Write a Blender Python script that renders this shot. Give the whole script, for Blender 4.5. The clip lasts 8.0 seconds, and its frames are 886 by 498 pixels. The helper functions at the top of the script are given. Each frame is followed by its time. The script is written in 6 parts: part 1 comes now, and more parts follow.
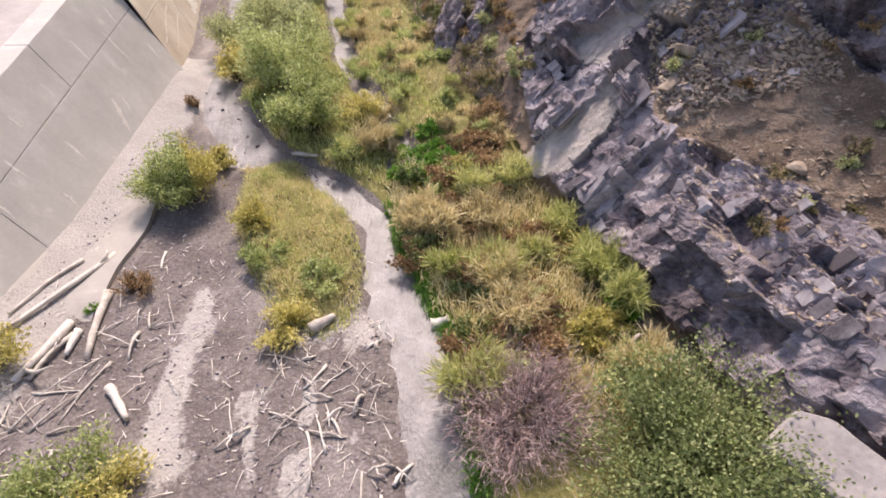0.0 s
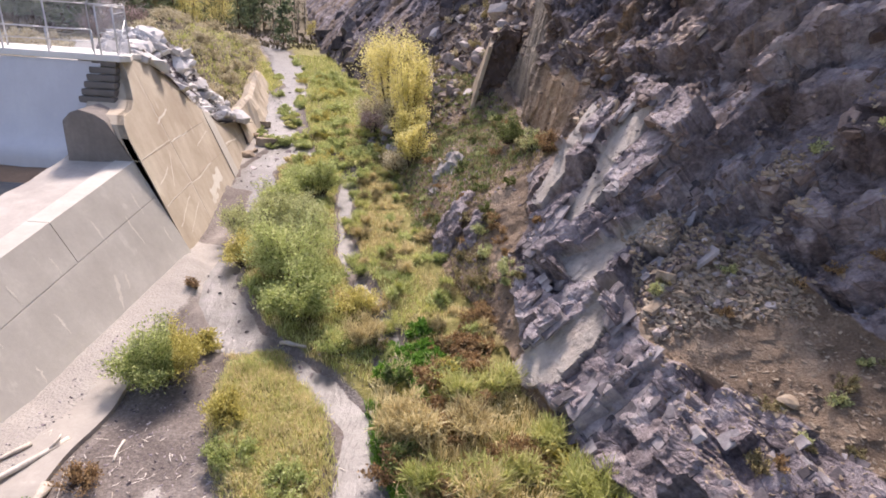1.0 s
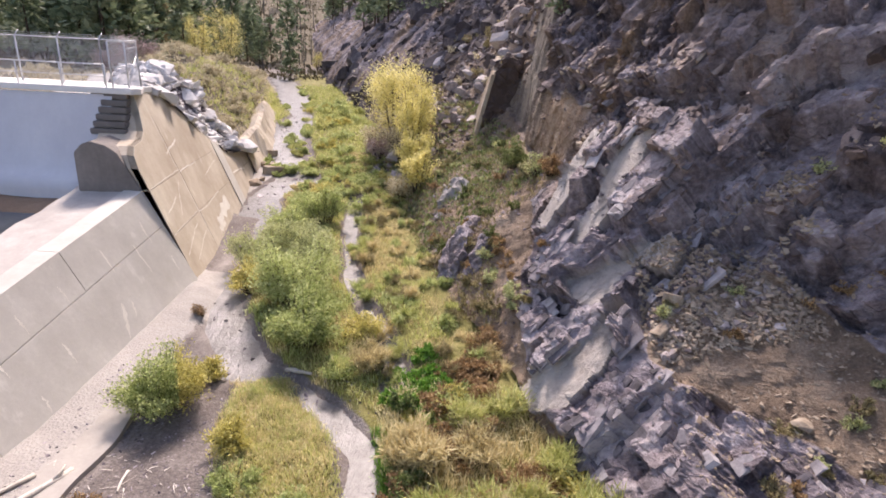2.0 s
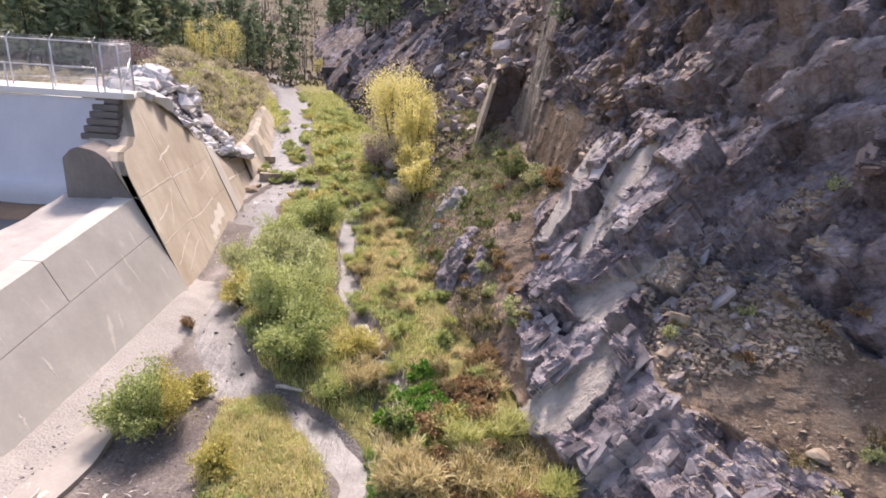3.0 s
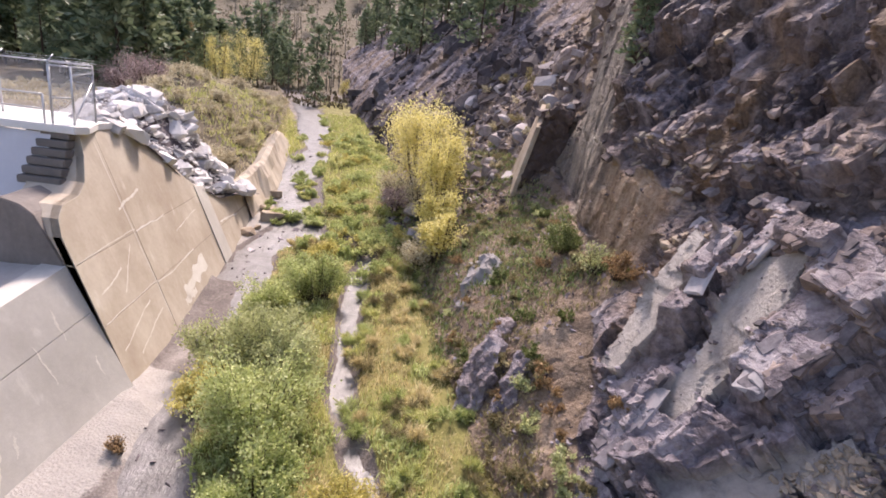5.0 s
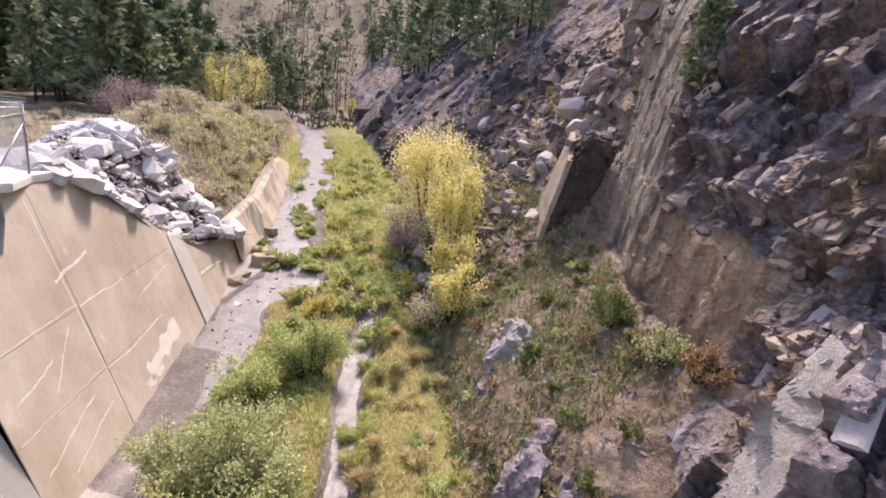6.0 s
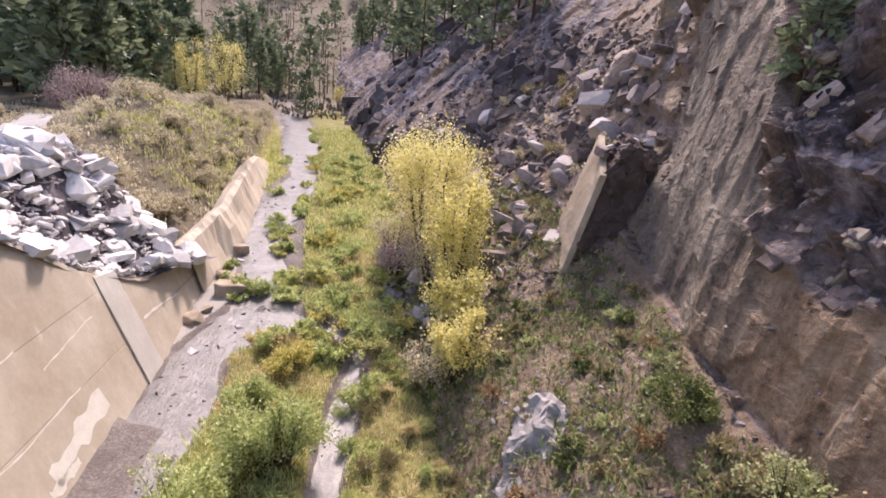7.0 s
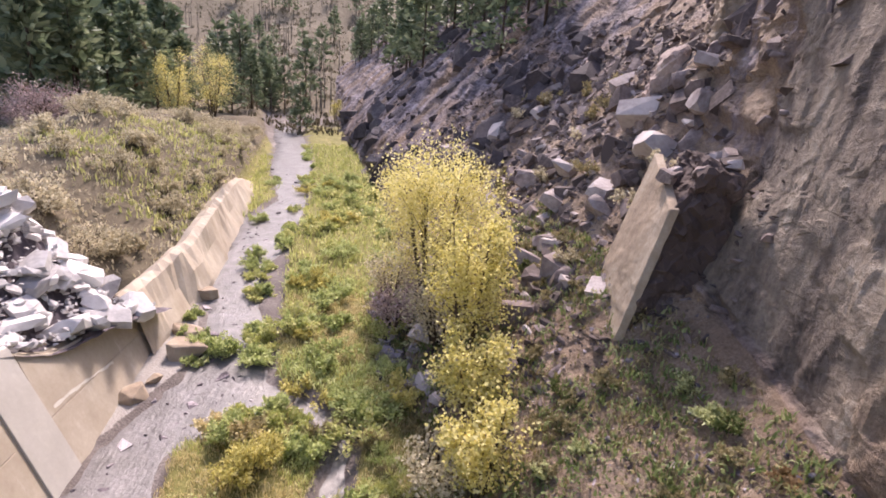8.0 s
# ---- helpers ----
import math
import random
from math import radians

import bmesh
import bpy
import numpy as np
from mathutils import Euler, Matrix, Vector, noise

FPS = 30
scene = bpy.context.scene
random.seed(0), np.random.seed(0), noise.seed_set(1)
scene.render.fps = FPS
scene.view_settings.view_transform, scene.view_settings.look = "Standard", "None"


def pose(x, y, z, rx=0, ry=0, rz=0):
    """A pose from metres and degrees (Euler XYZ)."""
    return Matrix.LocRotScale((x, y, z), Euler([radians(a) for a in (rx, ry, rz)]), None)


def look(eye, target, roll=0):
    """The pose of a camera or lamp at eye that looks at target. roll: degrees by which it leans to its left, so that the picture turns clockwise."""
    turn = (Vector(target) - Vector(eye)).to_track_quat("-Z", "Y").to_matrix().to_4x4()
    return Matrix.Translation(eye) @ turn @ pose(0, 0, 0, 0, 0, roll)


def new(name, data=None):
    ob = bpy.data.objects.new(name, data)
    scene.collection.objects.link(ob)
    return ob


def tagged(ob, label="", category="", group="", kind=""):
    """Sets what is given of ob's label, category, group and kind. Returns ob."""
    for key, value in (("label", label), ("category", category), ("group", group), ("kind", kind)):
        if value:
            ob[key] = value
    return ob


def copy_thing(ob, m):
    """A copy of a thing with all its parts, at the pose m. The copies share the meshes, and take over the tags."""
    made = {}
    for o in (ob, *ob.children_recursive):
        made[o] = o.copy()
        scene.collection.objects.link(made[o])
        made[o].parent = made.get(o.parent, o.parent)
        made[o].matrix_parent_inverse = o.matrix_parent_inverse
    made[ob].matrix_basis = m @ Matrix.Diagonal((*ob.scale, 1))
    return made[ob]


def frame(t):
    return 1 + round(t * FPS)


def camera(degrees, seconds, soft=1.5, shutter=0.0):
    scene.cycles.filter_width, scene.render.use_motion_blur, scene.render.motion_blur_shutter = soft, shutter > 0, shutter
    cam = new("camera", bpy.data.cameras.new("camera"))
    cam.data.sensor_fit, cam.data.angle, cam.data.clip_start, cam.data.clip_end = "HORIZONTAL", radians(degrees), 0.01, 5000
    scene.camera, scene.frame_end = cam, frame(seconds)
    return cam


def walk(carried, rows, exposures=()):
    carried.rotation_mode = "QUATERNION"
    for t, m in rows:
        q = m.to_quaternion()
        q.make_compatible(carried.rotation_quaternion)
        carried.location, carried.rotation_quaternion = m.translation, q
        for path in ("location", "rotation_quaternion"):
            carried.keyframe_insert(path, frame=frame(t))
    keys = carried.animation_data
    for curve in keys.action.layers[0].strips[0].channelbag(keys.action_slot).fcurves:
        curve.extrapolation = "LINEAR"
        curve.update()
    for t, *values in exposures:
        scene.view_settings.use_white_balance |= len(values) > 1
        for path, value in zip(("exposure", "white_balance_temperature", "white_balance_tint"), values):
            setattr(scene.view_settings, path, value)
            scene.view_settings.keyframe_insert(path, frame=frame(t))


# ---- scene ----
cam = camera(80.6, 8.0, soft=1.75)
METRES, EYE, TILT, LEAN, TURN = 22.0, 10.0, -42.0, 0.5, 0.0
ROWS = [
    (0.0, 0.0, 0.0, 0.0, 0.0, 0.0, 0.0),
    (0.5, 0.002, 0.0005, 0.0112, -2.57, 12.37, -3.71),
    (1.0, 0.0019, -0.0013, 0.0203, -1.75, 20.38, -4.06),
    (1.5, 0.003, -0.0027, 0.0184, -0.71, 22.69, -3.59),
    (3.0, 0.0039, 0.0193, 0.039, -1.23, 23.87, -4.22),
    (3.5, 0.0007, 0.0473, 0.0759, -0.97, 25.35, -4.83),
    (4.0, -0.0046, 0.0867, 0.121, -0.84, 26.17, -6.59),
    (4.5, -0.0133, 0.1372, 0.1751, -1.32, 25.7, -8.14),
    (6.0, -0.0595, 0.3197, 0.4003, 0.3, 27.3, -8.22),
    (6.5, -0.0792, 0.3942, 0.4814, 0.04, 26.4, -9.04),
    (7.0, -0.0972, 0.4715, 0.5741, 0.0, 25.65, -7.38),
    (7.5, -0.1126, 0.5592, 0.6486, 0.17, 26.52, -7.13),
    (8.0, -0.1273, 0.6509, 0.7254, 0.6, 26.98, -6.92),
]
walk(cam, [(t, pose(0, 0, EYE, TILT, LEAN, TURN) @ pose(METRES * x, METRES * y, METRES * z, 90 + pitch, roll, yaw)) for t, x, y, z, yaw, pitch, roll in ROWS],
     [(0.0, 0.63, 6900, 21), (1.0, 0.71, 6900, 21), (3.5, 0.78, 6850, 22), (6.0, 0.80, 6850, 24), (8.0, 0.84, 6750, 26)])

# ---- daylight: sun ahead, up the valley, thin high haze ----
SUN_TO = Vector((-0.04, 0.62, 0.8)).normalized()
sun = new("sun", bpy.data.lights.new("sun", "SUN"))
sun.data.energy, sun.data.angle, sun.data.color = 3.5, radians(8.0), (1.0, 0.93, 0.85)
sun.matrix_world = look(SUN_TO * 100, (0, 0, 0))
world = bpy.data.worlds.new("sky")
scene.world = world
world.use_nodes = True
sky = world.node_tree.nodes.new("ShaderNodeTexSky")
sky.sky_type, sky.sun_disc = "NISHITA", False
sky.sun_elevation = math.asin(SUN_TO.z)
sky.sun_rotation = math.atan2(SUN_TO.x, SUN_TO.y)
sky.dust_density = 2.5
world.node_tree.nodes["Background"].inputs["Strength"].default_value = 0.165
world.node_tree.links.new(sky.outputs[0], world.node_tree.nodes["Background"].inputs["Color"])

# ---- materials ----
def ramp_node(nt, fac, stops):
    r = nt.nodes.new("ShaderNodeValToRGB")
    el = r.color_ramp.elements
    while len(el) < len(stops):
        el.new(0.5)
    for e, (p, c) in zip(el, stops):
        e.position, e.color = p, (*c, 1)
    nt.links.new(fac, r.inputs[0])
    return r.outputs[0]


def noise_node(nt, co, scale, detail=6, rough=0.6, stretch=None, kind="noise"):
    if stretch:
        mp = nt.nodes.new("ShaderNodeMapping")
        mp.inputs["Scale"].default_value = stretch
        nt.links.new(co, mp.inputs[0])
        co = mp.outputs[0]
    if kind == "voronoi":
        n = nt.nodes.new("ShaderNodeTexVoronoi")
        n.inputs["Scale"].default_value = scale
        nt.links.new(co, n.inputs["Vector"])
        return n
    n = nt.nodes.new("ShaderNodeTexNoise")
    n.inputs["Scale"].default_value, n.inputs["Detail"].default_value, n.inputs["Roughness"].default_value = scale, detail, rough
    nt.links.new(co, n.inputs["Vector"])
    return n.outputs[0]


def mix(nt, fac, a, b, mode="MIX"):
    m = nt.nodes.new("ShaderNodeMix")
    m.data_type, m.blend_type = "RGBA", mode
    if isinstance(fac, float):
        m.inputs[0].default_value = fac
    else:
        nt.links.new(fac, m.inputs[0])
    for sock, v in ((m.inputs[6], a), (m.inputs[7], b)):
        if isinstance(v, tuple):
            sock.default_value = (*v, 1)
        else:
            nt.links.new(v, sock)
    return m.outputs[2]


def math_node(nt, op, a, b=0.0, clamp=False):
    m = nt.nodes.new("ShaderNodeMath")
    m.operation, m.use_clamp = op, clamp
    for sock, v in ((m.inputs[0], a), (m.inputs[1], b)):
        if isinstance(v, (int, float)):
            sock.default_value = v
        else:
            nt.links.new(v, sock)
    return m.outputs[0]


def start(name, rough=0.9):
    m = bpy.data.materials.new(name)
    m.use_nodes = True
    nt = m.node_tree
    bsdf = nt.nodes["Principled BSDF"]
    bsdf.inputs["Roughness"].default_value = rough
    bsdf.inputs["Specular IOR Level"].default_value = 0.3
    co = nt.nodes.new("ShaderNodeTexCoord").outputs["Object"]
    return m, nt, bsdf, co


def bump(nt, bsdf, height, strength=0.5, distance=0.05):
    b = nt.nodes.new("ShaderNodeBump")
    b.inputs["Strength"].default_value, b.inputs["Distance"].default_value = strength, distance
    nt.links.new(height, b.inputs["Height"])
    nt.links.new(b.outputs[0], bsdf.inputs["Normal"])


def attr(nt, name):
    a = nt.nodes.new("ShaderNodeAttribute")
    a.attribute_name = name
    return a.outputs["Fac"]


def earthy(name, stops, big=0.6, small=9.0, rough=0.92, bump_d=0.04, random_tint=0.0, stretch=None):
    """Broken natural surface: blotches at one scale, grain at another."""
    m, nt, bsdf, co = start(name, rough)
    a = noise_node(nt, co, big, 5, 0.6, stretch)
    b = noise_node(nt, co, small, 8, 0.7)
    f = math_node(nt, "ADD", math_node(nt, "MULTIPLY", a, 0.6), math_node(nt, "MULTIPLY", b, 0.4))
    if random_tint:
        info = nt.nodes.new("ShaderNodeObjectInfo")
        f = math_node(nt, "ADD", f, math_node(nt, "MULTIPLY", math_node(nt, "SUBTRACT", info.outputs["Random"], 0.5), random_tint))
        g = nt.nodes.new("ShaderNodeNewGeometry")
        f = math_node(nt, "ADD", f, math_node(nt, "MULTIPLY", math_node(nt, "SUBTRACT", g.outputs["Random Per Island"], 0.5), random_tint * 0.7))
    nt.links.new(ramp_node(nt, f, stops), bsdf.inputs["Base Color"])
    bump(nt, bsdf, b, 0.6, bump_d)
    return m


def leafy(name, dark, mid, light, trans=0.25):
    """Leaves: every leaf a shade of its own, some light coming through."""
    m, nt, bsdf, co = start(name, 0.6)
    g = nt.nodes.new("ShaderNodeNewGeometry")
    big = noise_node(nt, co, 1.3, 3)
    f = math_node(nt, "ADD", math_node(nt, "MULTIPLY", g.outputs["Random Per Island"], 0.6), math_node(nt, "MULTIPLY", big, 0.5))
    one = nt.nodes.new("ShaderNodeObjectInfo").outputs["Random"]
    f = math_node(nt, "ADD", f, math_node(nt, "MULTIPLY", math_node(nt, "SUBTRACT", one, 0.5), 0.22))
    col = ramp_node(nt, f, [(0.12, dark), (0.5, mid), (0.9, light)])
    nt.links.new(col, bsdf.inputs["Base Color"])
    t = nt.nodes.new("ShaderNodeBsdfTranslucent")
    nt.links.new(col, t.inputs["Color"])
    mx = nt.nodes.new("ShaderNodeMixShader")
    mx.inputs[0].default_value = trans
    nt.links.new(bsdf.outputs[0], mx.inputs[1])
    nt.links.new(t.outputs[0], mx.inputs[2])
    nt.links.new(mx.outputs[0], nt.nodes["Material Output"].inputs["Surface"])
    return m


LEAF_GREEN = leafy("willow_leaf", (0.165, 0.215, 0.065), (0.43, 0.49, 0.185), (0.70, 0.73, 0.39), 0.45)
LEAF_SAGE = leafy("sage_leaf", (0.21, 0.24, 0.10), (0.45, 0.48, 0.23), (0.68, 0.69, 0.40), 0.38)
LEAF_YELLOW = leafy("yellow_leaf", (0.42, 0.37, 0.09), (0.72, 0.65, 0.24), (0.86, 0.80, 0.45), 0.5)
LEAF_GOLD = leafy("golden_leaf", (0.28, 0.25, 0.065), (0.55, 0.50, 0.16), (0.78, 0.70, 0.30), 0.4)
LEAF_RUST = leafy("rusty_leaf", (0.16, 0.095, 0.05), (0.33, 0.215, 0.11), (0.52, 0.37, 0.20), 0.32)
LEAF_TWIG = leafy("bare_twig", (0.18, 0.12, 0.11), (0.37, 0.265, 0.245), (0.58, 0.46, 0.43), 0.0)
LEAF_DEEP = leafy("bright_herb", (0.052, 0.130, 0.019), (0.130, 0.286, 0.039), (0.286, 0.468, 0.091))
GRASS = leafy("meadow_grass", (0.24, 0.28, 0.075), (0.50, 0.525, 0.19), (0.76, 0.72, 0.38), 0.42)
STRAW = leafy("dry_grass", (0.345, 0.275, 0.13), (0.62, 0.53, 0.29), (0.85, 0.755, 0.47), 0.42)
SAGEY = leafy("sagebrush_leaf", (0.29, 0.255, 0.165), (0.52, 0.465, 0.315), (0.72, 0.65, 0.48), 0.4)
LEAF_BROAD = leafy("broad_green_leaf", (0.075, 0.11, 0.035), (0.19, 0.245, 0.085), (0.42, 0.46, 0.22), 0.34)
LEAF_DARK = leafy("dark_shrub_leaf", (0.05, 0.075, 0.02), (0.13, 0.16, 0.05), (0.24, 0.27, 0.10), 0.25)
OLIVE = leafy("dry_olive_herb", (0.14, 0.12, 0.06), (0.28, 0.24, 0.12), (0.43, 0.37, 0.21), 0.32)
HILL_BRUSH = leafy("dry_hillside_brush", (0.07, 0.06, 0.035), (0.14, 0.12, 0.07), (0.24, 0.20, 0.12), 0.08)
NEEDLE = leafy("pine_needle", (0.06, 0.09, 0.05), (0.16, 0.21, 0.12), (0.31, 0.35, 0.21), 0.28)
BARK = earthy("bark", [(0.3, (0.03, 0.022, 0.016)), (0.7, (0.14, 0.10, 0.075))], 6, 30, 0.95, 0.02)
DRIFT = earthy("driftwood", [(0.3, (0.30, 0.26, 0.225)), (0.55, (0.55, 0.50, 0.44)), (0.75, (0.72, 0.68, 0.62))], 5, 40, 0.85, 0.01, 0.3)

SNAG = earthy("grey_snag_wood", [(0.3, (0.06, 0.05, 0.045)), (0.7, (0.20, 0.175, 0.155))], 3, 20, 0.9, 0.01)

ROCK_STOPS = [(0.33, (0.072, 0.06, 0.07)), (0.44, (0.205, 0.174, 0.19)), (0.54, (0.35, 0.305, 0.328)), (0.66, (0.54, 0.49, 0.505))]


def cliff_material():
    """Grey fractured rock, rusty stains, and brown scree where the slope attribute says soil."""
    m, nt, bsdf, co = start("cliff_rock", 0.82)
    a = noise_node(nt, co, 0.55, 6, 0.62)
    b = noise_node(nt, co, 5.0, 9, 0.72)
    f = math_node(nt, "ADD", math_node(nt, "MULTIPLY", a, 0.5), math_node(nt, "MULTIPLY", b, 0.5))
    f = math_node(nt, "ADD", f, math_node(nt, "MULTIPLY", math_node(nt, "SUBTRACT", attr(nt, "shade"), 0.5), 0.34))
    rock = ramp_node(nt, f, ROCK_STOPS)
    rust = ramp_node(nt, b, [(0.3, (0.12, 0.075, 0.05)), (0.6, (0.33, 0.22, 0.13)), (0.8, (0.45, 0.34, 0.22))])
    st = noise_node(nt, co, 0.35, 4, 0.55, (1, 1, 0.35))
    rock = mix(nt, math_node(nt, "MULTIPLY", ramp_node(nt, st, [(0.44, (0, 0, 0)), (0.62, (0.8, 0.8, 0.8))]), attr(nt, "warm")), rock, rust)
    sheet = noise_node(nt, co, 0.9, 7, 0.66, (1, 1, 0.3))
    d0 = noise_node(nt, co, 1.1, 6, 0.62)
    tan = ramp_node(nt, math_node(nt, "ADD", math_node(nt, "MULTIPLY", sheet, 0.65), math_node(nt, "MULTIPLY", b, 0.35)),
                    [(0.36, (0.085, 0.068, 0.06)), (0.44, (0.185, 0.152, 0.128)), (0.55, (0.30, 0.252, 0.202)), (0.66, (0.44, 0.395, 0.34))])
    orange = ramp_node(nt, math_node(nt, "ADD", math_node(nt, "MULTIPLY", sheet, 0.6), math_node(nt, "MULTIPLY", b, 0.4)),
                       [(0.38, (0.10, 0.065, 0.045)), (0.47, (0.295, 0.195, 0.125)), (0.57, (0.42, 0.305, 0.21)), (0.68, (0.54, 0.46, 0.38))])
    tan = mix(nt, attr(nt, "ochre"), tan, orange)
    rock = mix(nt, attr(nt, "tanface"), rock, tan)
    pale = ramp_node(nt, math_node(nt, "ADD", math_node(nt, "MULTIPLY", d0, 0.6), math_node(nt, "MULTIPLY", b, 0.4)),
                     [(0.36, (0.28, 0.25, 0.235)), (0.5, (0.48, 0.43, 0.39)), (0.64, (0.60, 0.55, 0.50))])
    rock = mix(nt, attr(nt, "slab"), rock, pale)
    d1 = noise_node(nt, co, 0.8, 6, 0.65)
    d2 = noise_node(nt, co, 14.0, 8, 0.75)
    dirt = ramp_node(nt, math_node(nt, "ADD", math_node(nt, "MULTIPLY", d1, 0.5), math_node(nt, "MULTIPLY", d2, 0.5)),
                     [(0.34, (0.115, 0.08, 0.058)), (0.5, (0.25, 0.182, 0.13)), (0.66, (0.43, 0.34, 0.26))])
    edge = math_node(nt, "ADD", attr(nt, "soil"), math_node(nt, "MULTIPLY", math_node(nt, "SUBTRACT", d1, 0.5), 0.9), True)
    col = mix(nt, ramp_node(nt, edge, [(0.42, (0, 0, 0)), (0.58, (1, 1, 1))]), rock, dirt)
    nt.links.new(col, bsdf.inputs["Base Color"])
    h = math_node(nt, "ADD", b, math_node(nt, "MULTIPLY", d2, 0.5))
    mp = nt.nodes.new("ShaderNodeMapping")
    mp.inputs["Rotation"].default_value = (radians(38), radians(-25), 0.3)
    mp.inputs["Scale"].default_value = (1.0, 0.8, 1.5)
    nt.links.new(co, mp.inputs[0])
    bare = math_node(nt, "SUBTRACT", math_node(nt, "SUBTRACT", 1.0, attr(nt, "soil"), True), math_node(nt, "ADD", math_node(nt, "MULTIPLY", attr(nt, "tanface"), 0.45), math_node(nt, "MULTIPLY", attr(nt, "slab"), 0.95)), True)
    for sc, amt in ((2.2, 0.8), (5.5, 0.45)):
        vn = noise_node(nt, mp.outputs[0], sc, kind="voronoi")
        vn.feature = "SMOOTH_F1"
        vn.inputs["Smoothness"].default_value = 0.12
        sep = nt.nodes.new("ShaderNodeSeparateColor")
        nt.links.new(vn.outputs["Color"], sep.inputs[0])
        h = math_node(nt, "ADD", h, math_node(nt, "MULTIPLY", math_node(nt, "MULTIPLY", sep.outputs[0], amt), bare))
    bump(nt, bsdf, h, 1.0, 0.12)
    return m


def ground_material():
    """Grey-brown gravel with pale dried silt, turf under the grass, wet edge near the water."""
    m, nt, bsdf, co = start("creek_bed", 0.9)
    a = noise_node(nt, co, 0.7, 6, 0.6)
    b = noise_node(nt, co, 9.0, 8, 0.75)
    v = noise_node(nt, co, 14.0, kind="voronoi")
    f = math_node(nt, "ADD", math_node(nt, "MULTIPLY", a, 0.4), math_node(nt, "MULTIPLY", b, 0.6))
    patch = noise_node(nt, co, 0.5, 5, 0.65, (1.0, 0.35, 1.0))
    gravel = ramp_node(nt, f, [(0.3, (0.075, 0.06, 0.055)), (0.5, (0.165, 0.142, 0.132)), (0.7, (0.32, 0.285, 0.268))])
    gravel = mix(nt, ramp_node(nt, patch, [(0.52, (0, 0, 0)), (0.68, (0.75, 0.75, 0.75))]), gravel, ramp_node(nt, f, [(0.3, (0.22, 0.195, 0.18)), (0.7, (0.42, 0.385, 0.36))]))
    gravel = mix(nt, 0.5, gravel, ramp_node(nt, v.outputs["Distance"], [(0.0, (0.7, 0.68, 0.66)), (0.6, (0.3, 0.3, 0.3))]), "SOFT_LIGHT")
    silt = ramp_node(nt, f, [(0.3, (0.26, 0.238, 0.218)), (0.7, (0.44, 0.412, 0.382))])
    turf = ramp_node(nt, f, [(0.3, (0.07, 0.075, 0.02)), (0.5, (0.20, 0.185, 0.06)), (0.7, (0.36, 0.31, 0.14))])
    brown = ramp_node(nt, f, [(0.3, (0.066, 0.054, 0.037)), (0.5, (0.145, 0.12, 0.08)), (0.7, (0.26, 0.215, 0.145))])

    def masked(name, amount=0.8):
        e = math_node(nt, "ADD", attr(nt, name), math_node(nt, "MULTIPLY", math_node(nt, "SUBTRACT", a, 0.5), amount), True)
        return ramp_node(nt, e, [(0.4, (0, 0, 0)), (0.6, (1, 1, 1))])
    e = math_node(nt, "ADD", attr(nt, "silt"), math_node(nt, "MULTIPLY", math_node(nt, "SUBTRACT", f, 0.5), 1.3), True)
    col = mix(nt, ramp_node(nt, e, [(0.4, (0, 0, 0)), (0.62, (1, 1, 1))]), gravel, silt)
    col = mix(nt, masked("turf"), col, turf)
    col = mix(nt, masked("scrub"), col, brown)
    nt.links.new(col, bsdf.inputs["Base Color"])
    bump(nt, bsdf, math_node(nt, "ADD", b, v.outputs["Distance"]), 0.7, 0.03)
    return m


def water_material():
    m, nt, bsdf, co = start("creek_water", 0.37)
    n = noise_node(nt, co, 5.0, 5, 0.65, (1.0, 0.55, 1.0))
    col = ramp_node(nt, noise_node(nt, co, 1.2, 4), [(0.35, (0.10, 0.094, 0.092)), (0.7, (0.21, 0.20, 0.20))])
    nt.links.new(col, bsdf.inputs["Base Color"])
    bsdf.inputs["Specular IOR Level"].default_value = 0.42
    fine = noise_node(nt, co, 16.0, 4, 0.6, (1.0, 0.6, 1.0))
    bump(nt, bsdf, math_node(nt, "ADD", n, math_node(nt, "MULTIPLY", fine, 0.35)), 0.8, 0.05)
    return m


def concrete_material(name, light, dark, streak=0.5):
    m, nt, bsdf, co = start(name, 0.88)
    a = noise_node(nt, co, 0.45, 6, 0.6)
    b = noise_node(nt, co, 7.0, 8, 0.7)
    run = noise_node(nt, co, 1.0, 5, 0.6, (1.6, 1.6, 0.22))
    f = math_node(nt, "ADD", math_node(nt, "MULTIPLY", a, 0.55), math_node(nt, "MULTIPLY", b, 0.2))
    f = math_node(nt, "ADD", f, math_node(nt, "MULTIPLY", run, 0.25))
    col = ramp_node(nt, f, [(0.34, dark), (0.5, tuple((p + q) / 2 for p, q in zip(light, dark))), (0.62, light)])
    white = ramp_node(nt, run, [(0.62, (0, 0, 0)), (0.72, (streak,) * 3)])
    col = mix(nt, white, col, (0.72, 0.69, 0.63))
    nt.links.new(col, bsdf.inputs["Base Color"])
    bump(nt, bsdf, b, 0.35, 0.02)
    return m


